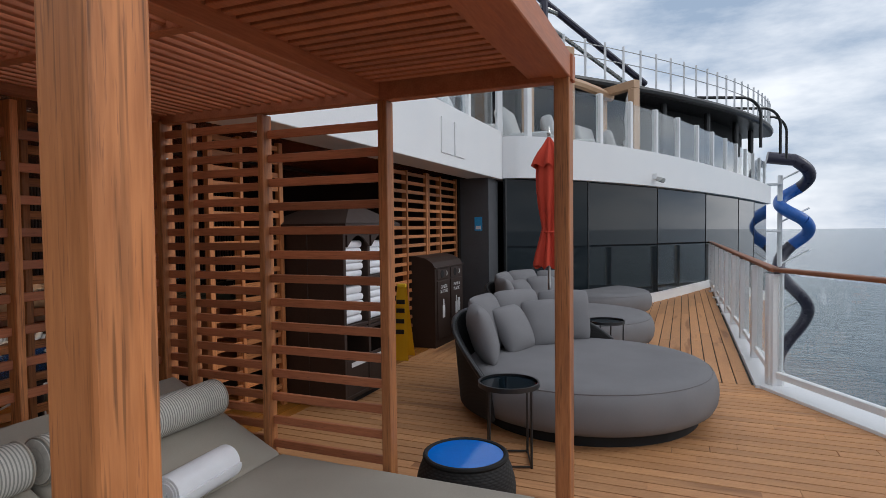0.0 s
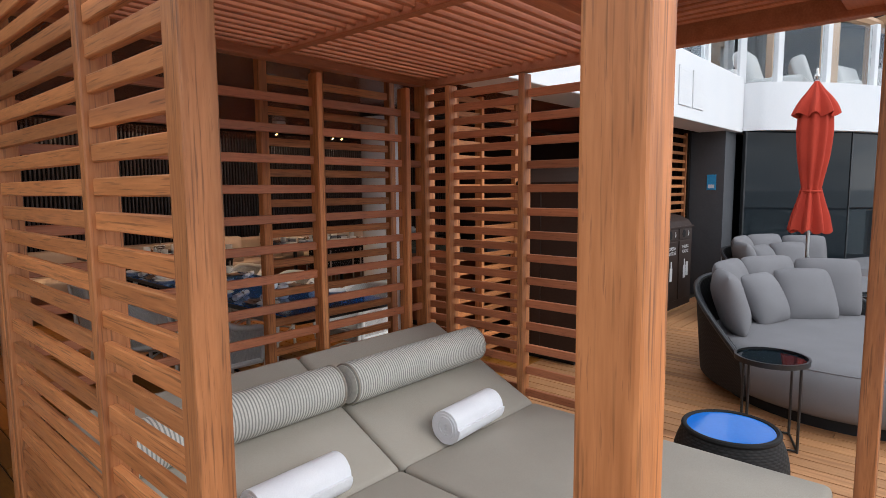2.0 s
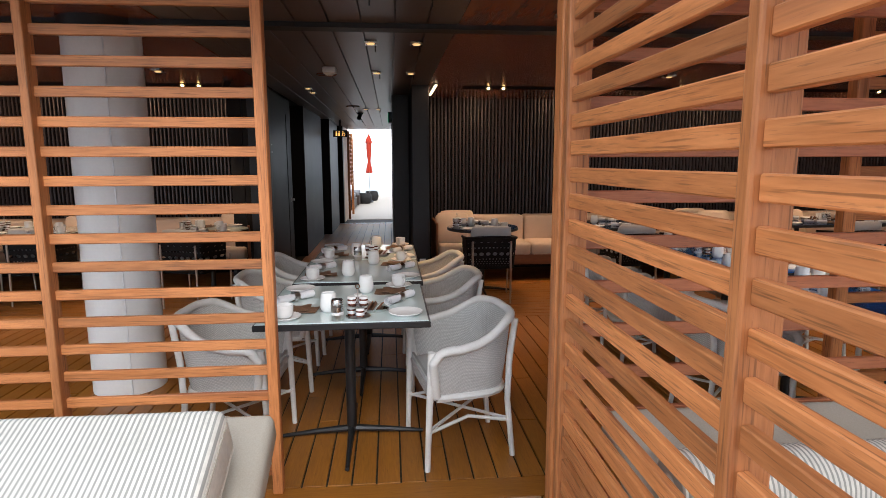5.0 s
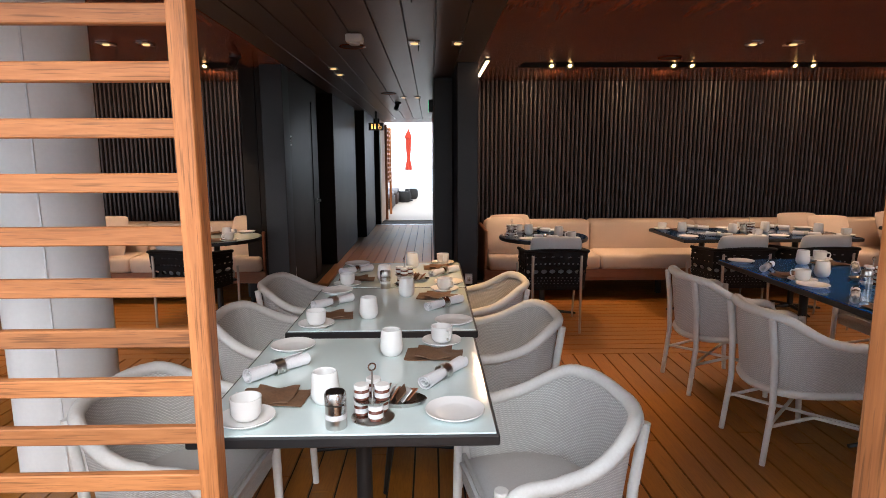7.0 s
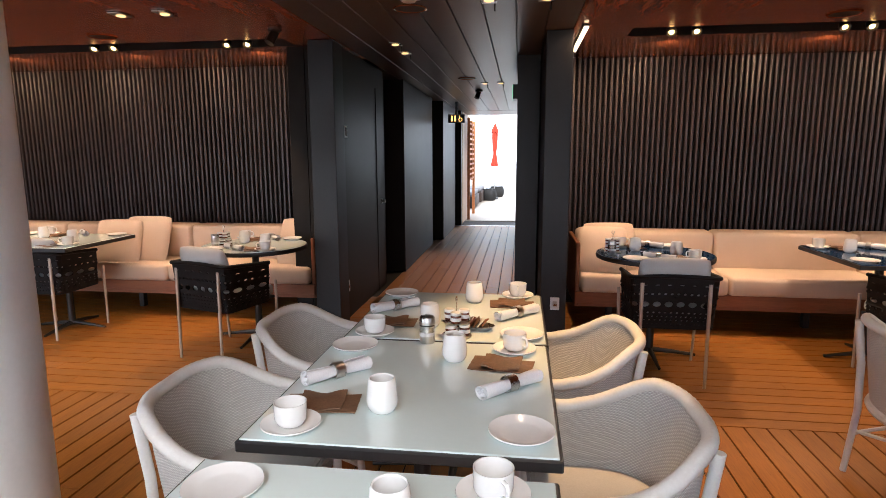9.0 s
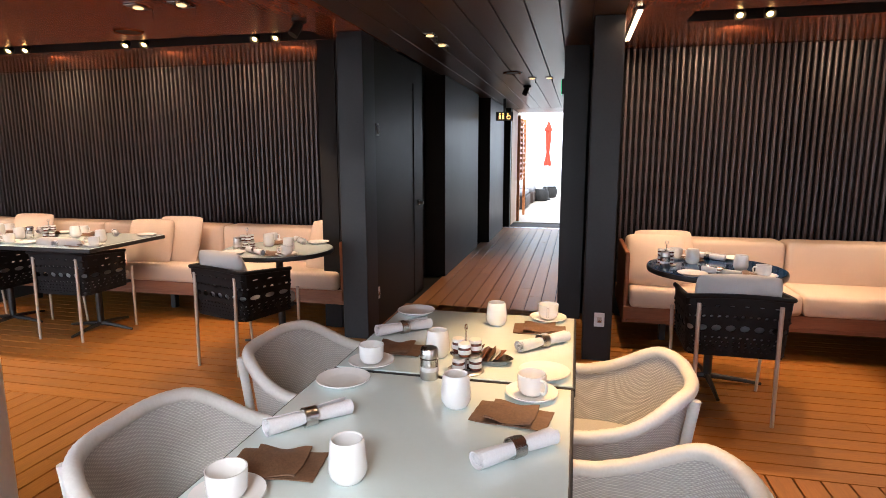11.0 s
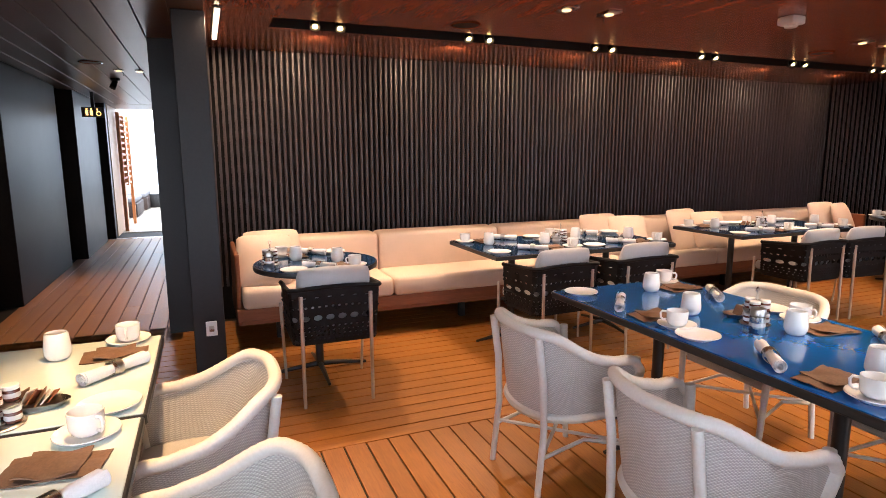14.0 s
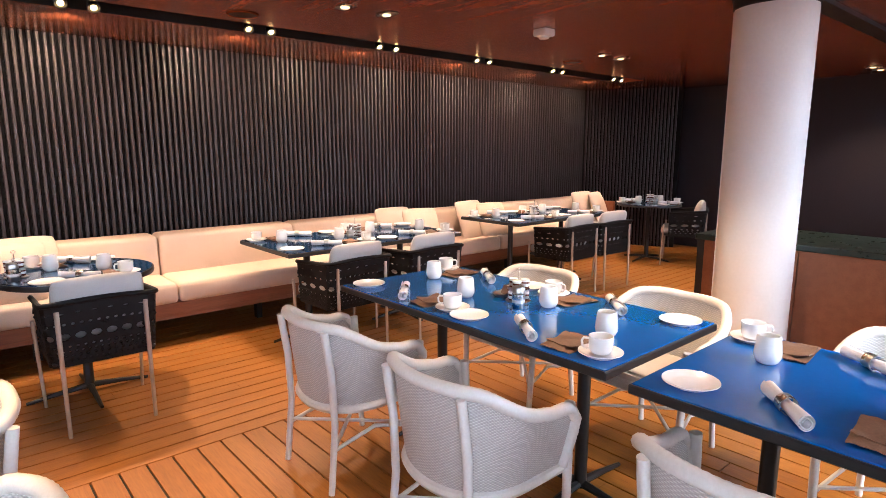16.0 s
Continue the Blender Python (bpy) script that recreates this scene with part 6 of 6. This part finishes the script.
part("tube", tube(B(), coil(450, 720, 0.6, -2.2), 0.25, 14), slide_dark, wsl, "dark navy slide tube", True)
part("tube", tube(B(), coil(720, 990, -2.2, -6.0), 0.25, 14), slide_dark, wsl, "dark navy slide tube", True)
part("mast", rod(B(), (-0.55, -0.2, -26), (-0.55, -0.2, 3.6), 0.10, None, 10), white_paint, wsl, "white mast", True)
for z in (4.0, 2.2, 0.4, -1.6):
    part("bracket", rod(B(), (-0.55, -0.2, z - 0.6), (0.6, 0.3, z), 0.04, None, 8), white_paint, wsl, "white bracket")
for z in (3.2, 1.2):
    part("platform", box(B(), -1.1, -0.5, -0.6, 0.2, z, z + 0.06), white_paint, wsl, "white service platform")

cm = thing("security_camera", "white security camera on the white band", "camera", hull(11.9, -0.14), 11.9, 2.42)
part("mount", box(B(), -0.06, 0.02, -0.05, 0.05, -0.02, 0.10, 0.006), white_paint, cm)
part("barrel", rod(B(), (0.02, 0, 0), (0.14, -0.10, -0.05), 0.045, 0.05, 12), steel, cm, "", True)
for y0 in (6.27, 6.70):
    vt = thing("wall_vent", "white louvred vent panel on the white fascia", "vent", -2.62, y0, 2.40, 0, "fascia vents")
    part("frame", box(B(), 0.001, 0.014, 0, 0.36, 0, 0.42, 0.003), white_paint, vt)
    for k in range(12):
        part("slat", box(B(), 0.0135, 0.016, 0.03, 0.33, 0.03 + k * 0.031, 0.05 + k * 0.031), white_paint, vt)

# ---- far deck beyond the passage ----
fd = slab("floor_far_deck", -27.0, -16.0, -6.0, 5.0, -0.25, 0.0, mat("pale_deck", (0.42, 0.36, 0.29), (0.36, 0.30, 0.24), scale=4, stretch=(0.3, 3, 1), rough=0.5, bump=0.1), "pale weathered deck on the other side", "deck")
slab("ceiling", -16.6, -15.3, -3.0, 3.0, CEIL, CEIL + 0.2, ceil_grey, "plank ceiling at the passage end", "ceiling")
rail_run((-25.0, 3.0), (-25.0, -4.5), 5, "white deck railing with glass panes across the ship", False)
um2 = copy_thing(um, pose(-22.4, -0.99, 0, 0, 0, 40) @ Matrix.Diagonal((0.65, 0.65, 1.0, 1.0)))
pf1 = pouf_table(-21.9, -1.15, 0, False)
copy_thing(pf1, pose(-23.4, -0.95, 0))
sc = thing("slatted_screen", "teak slatted screen at the passage end", "screen", 0, 0, 0, 0, "slatted screens")
upright(sc, -16.2, -1.30, 0.06, 0.06, 0, 2.25)
upright(sc, -17.6, -1.30, 0.06, 0.06, 0, 2.25)
lattice(sc, -17.57, -16.23, -1.30, "x", 0.9, 2.2, (-16.9,), 1)
for x, y in ((-19.6, -1.8), (-21.6, -1.75)):
    lc = thing("deck_sofa", "dark woven deck sofa with grey cushions", "sofa", x, y, 0, 90, "deck sofas")
    part("frame", box(B(), -0.4, 0.45, -0.8, 0.8, 0.02, 0.34, 0.03, 2), brown_metal, lc, "", True)
    part("seat", box(B(), -0.3, 0.42, -0.76, 0.76, 0.34, 0.46, 0.04, 3), bed_grey, lc, "", True)
    part("backrest", box(B(), -0.45, -0.28, -0.8, 0.8, 0.1, 0.80, 0.05, 3), brown_metal, lc, "", True)
lc2 = copy_thing(lc, pose(-22.0, 0.6, 0, 0, 0, -90))

# ---- boards of the floors ----
def deck_end(y):
    """Where the boards meet the slanting railing."""
    return 0.72 + max(0.0, 6.1 - y) * 0.59


planks(deck, OUT, 2.8, 2.6, 6.1, "x", 0.105, 0.010, 0.0, deck_x, end=deck_end)
planks(deck, OUT, 2.62, -3.2, 2.6, "x", 0.105, 0.010, 0.0, deck_x)
planks(deck, OUT, 0.60, 6.1, 17.5, "y", 0.125, 0.011, 0.0, deck_y, length=3.5)
planks(sub, -3.063, -2.955, -5.6, 7.8, "y", 0.108, 0.006, 0.0, floor_y, length=3.4)
planks(sub, -3.300, -3.067, -5.6, -0.86, "y", 0.116, 0.006, 0.0, floor_y, length=3.4)
planks(sub, -3.300, -3.067, 0.41, 7.8, "y", 0.116, 0.006, 0.0, floor_y, length=3.4)
planks(sub, -3.467, -3.303, -5.6, 7.8, "y", 0.164, 0.004, 0.0, floor_y, length=3.4)
planks(sub, -6.30, -3.470, -5.6, 7.8, "x", 0.115, 0.009, 0.0, floor_x, length=3.4)
planks(sub, -8.9, -6.30, -5.6, 8.7, "y", 0.115, 0.009, 0.0, floor_y, length=3.0)
planks(sub, -15.2, -8.5, -1.6, -0.1, "x", 0.14, 0.008, 0.0, floor_grey, length=3.4)
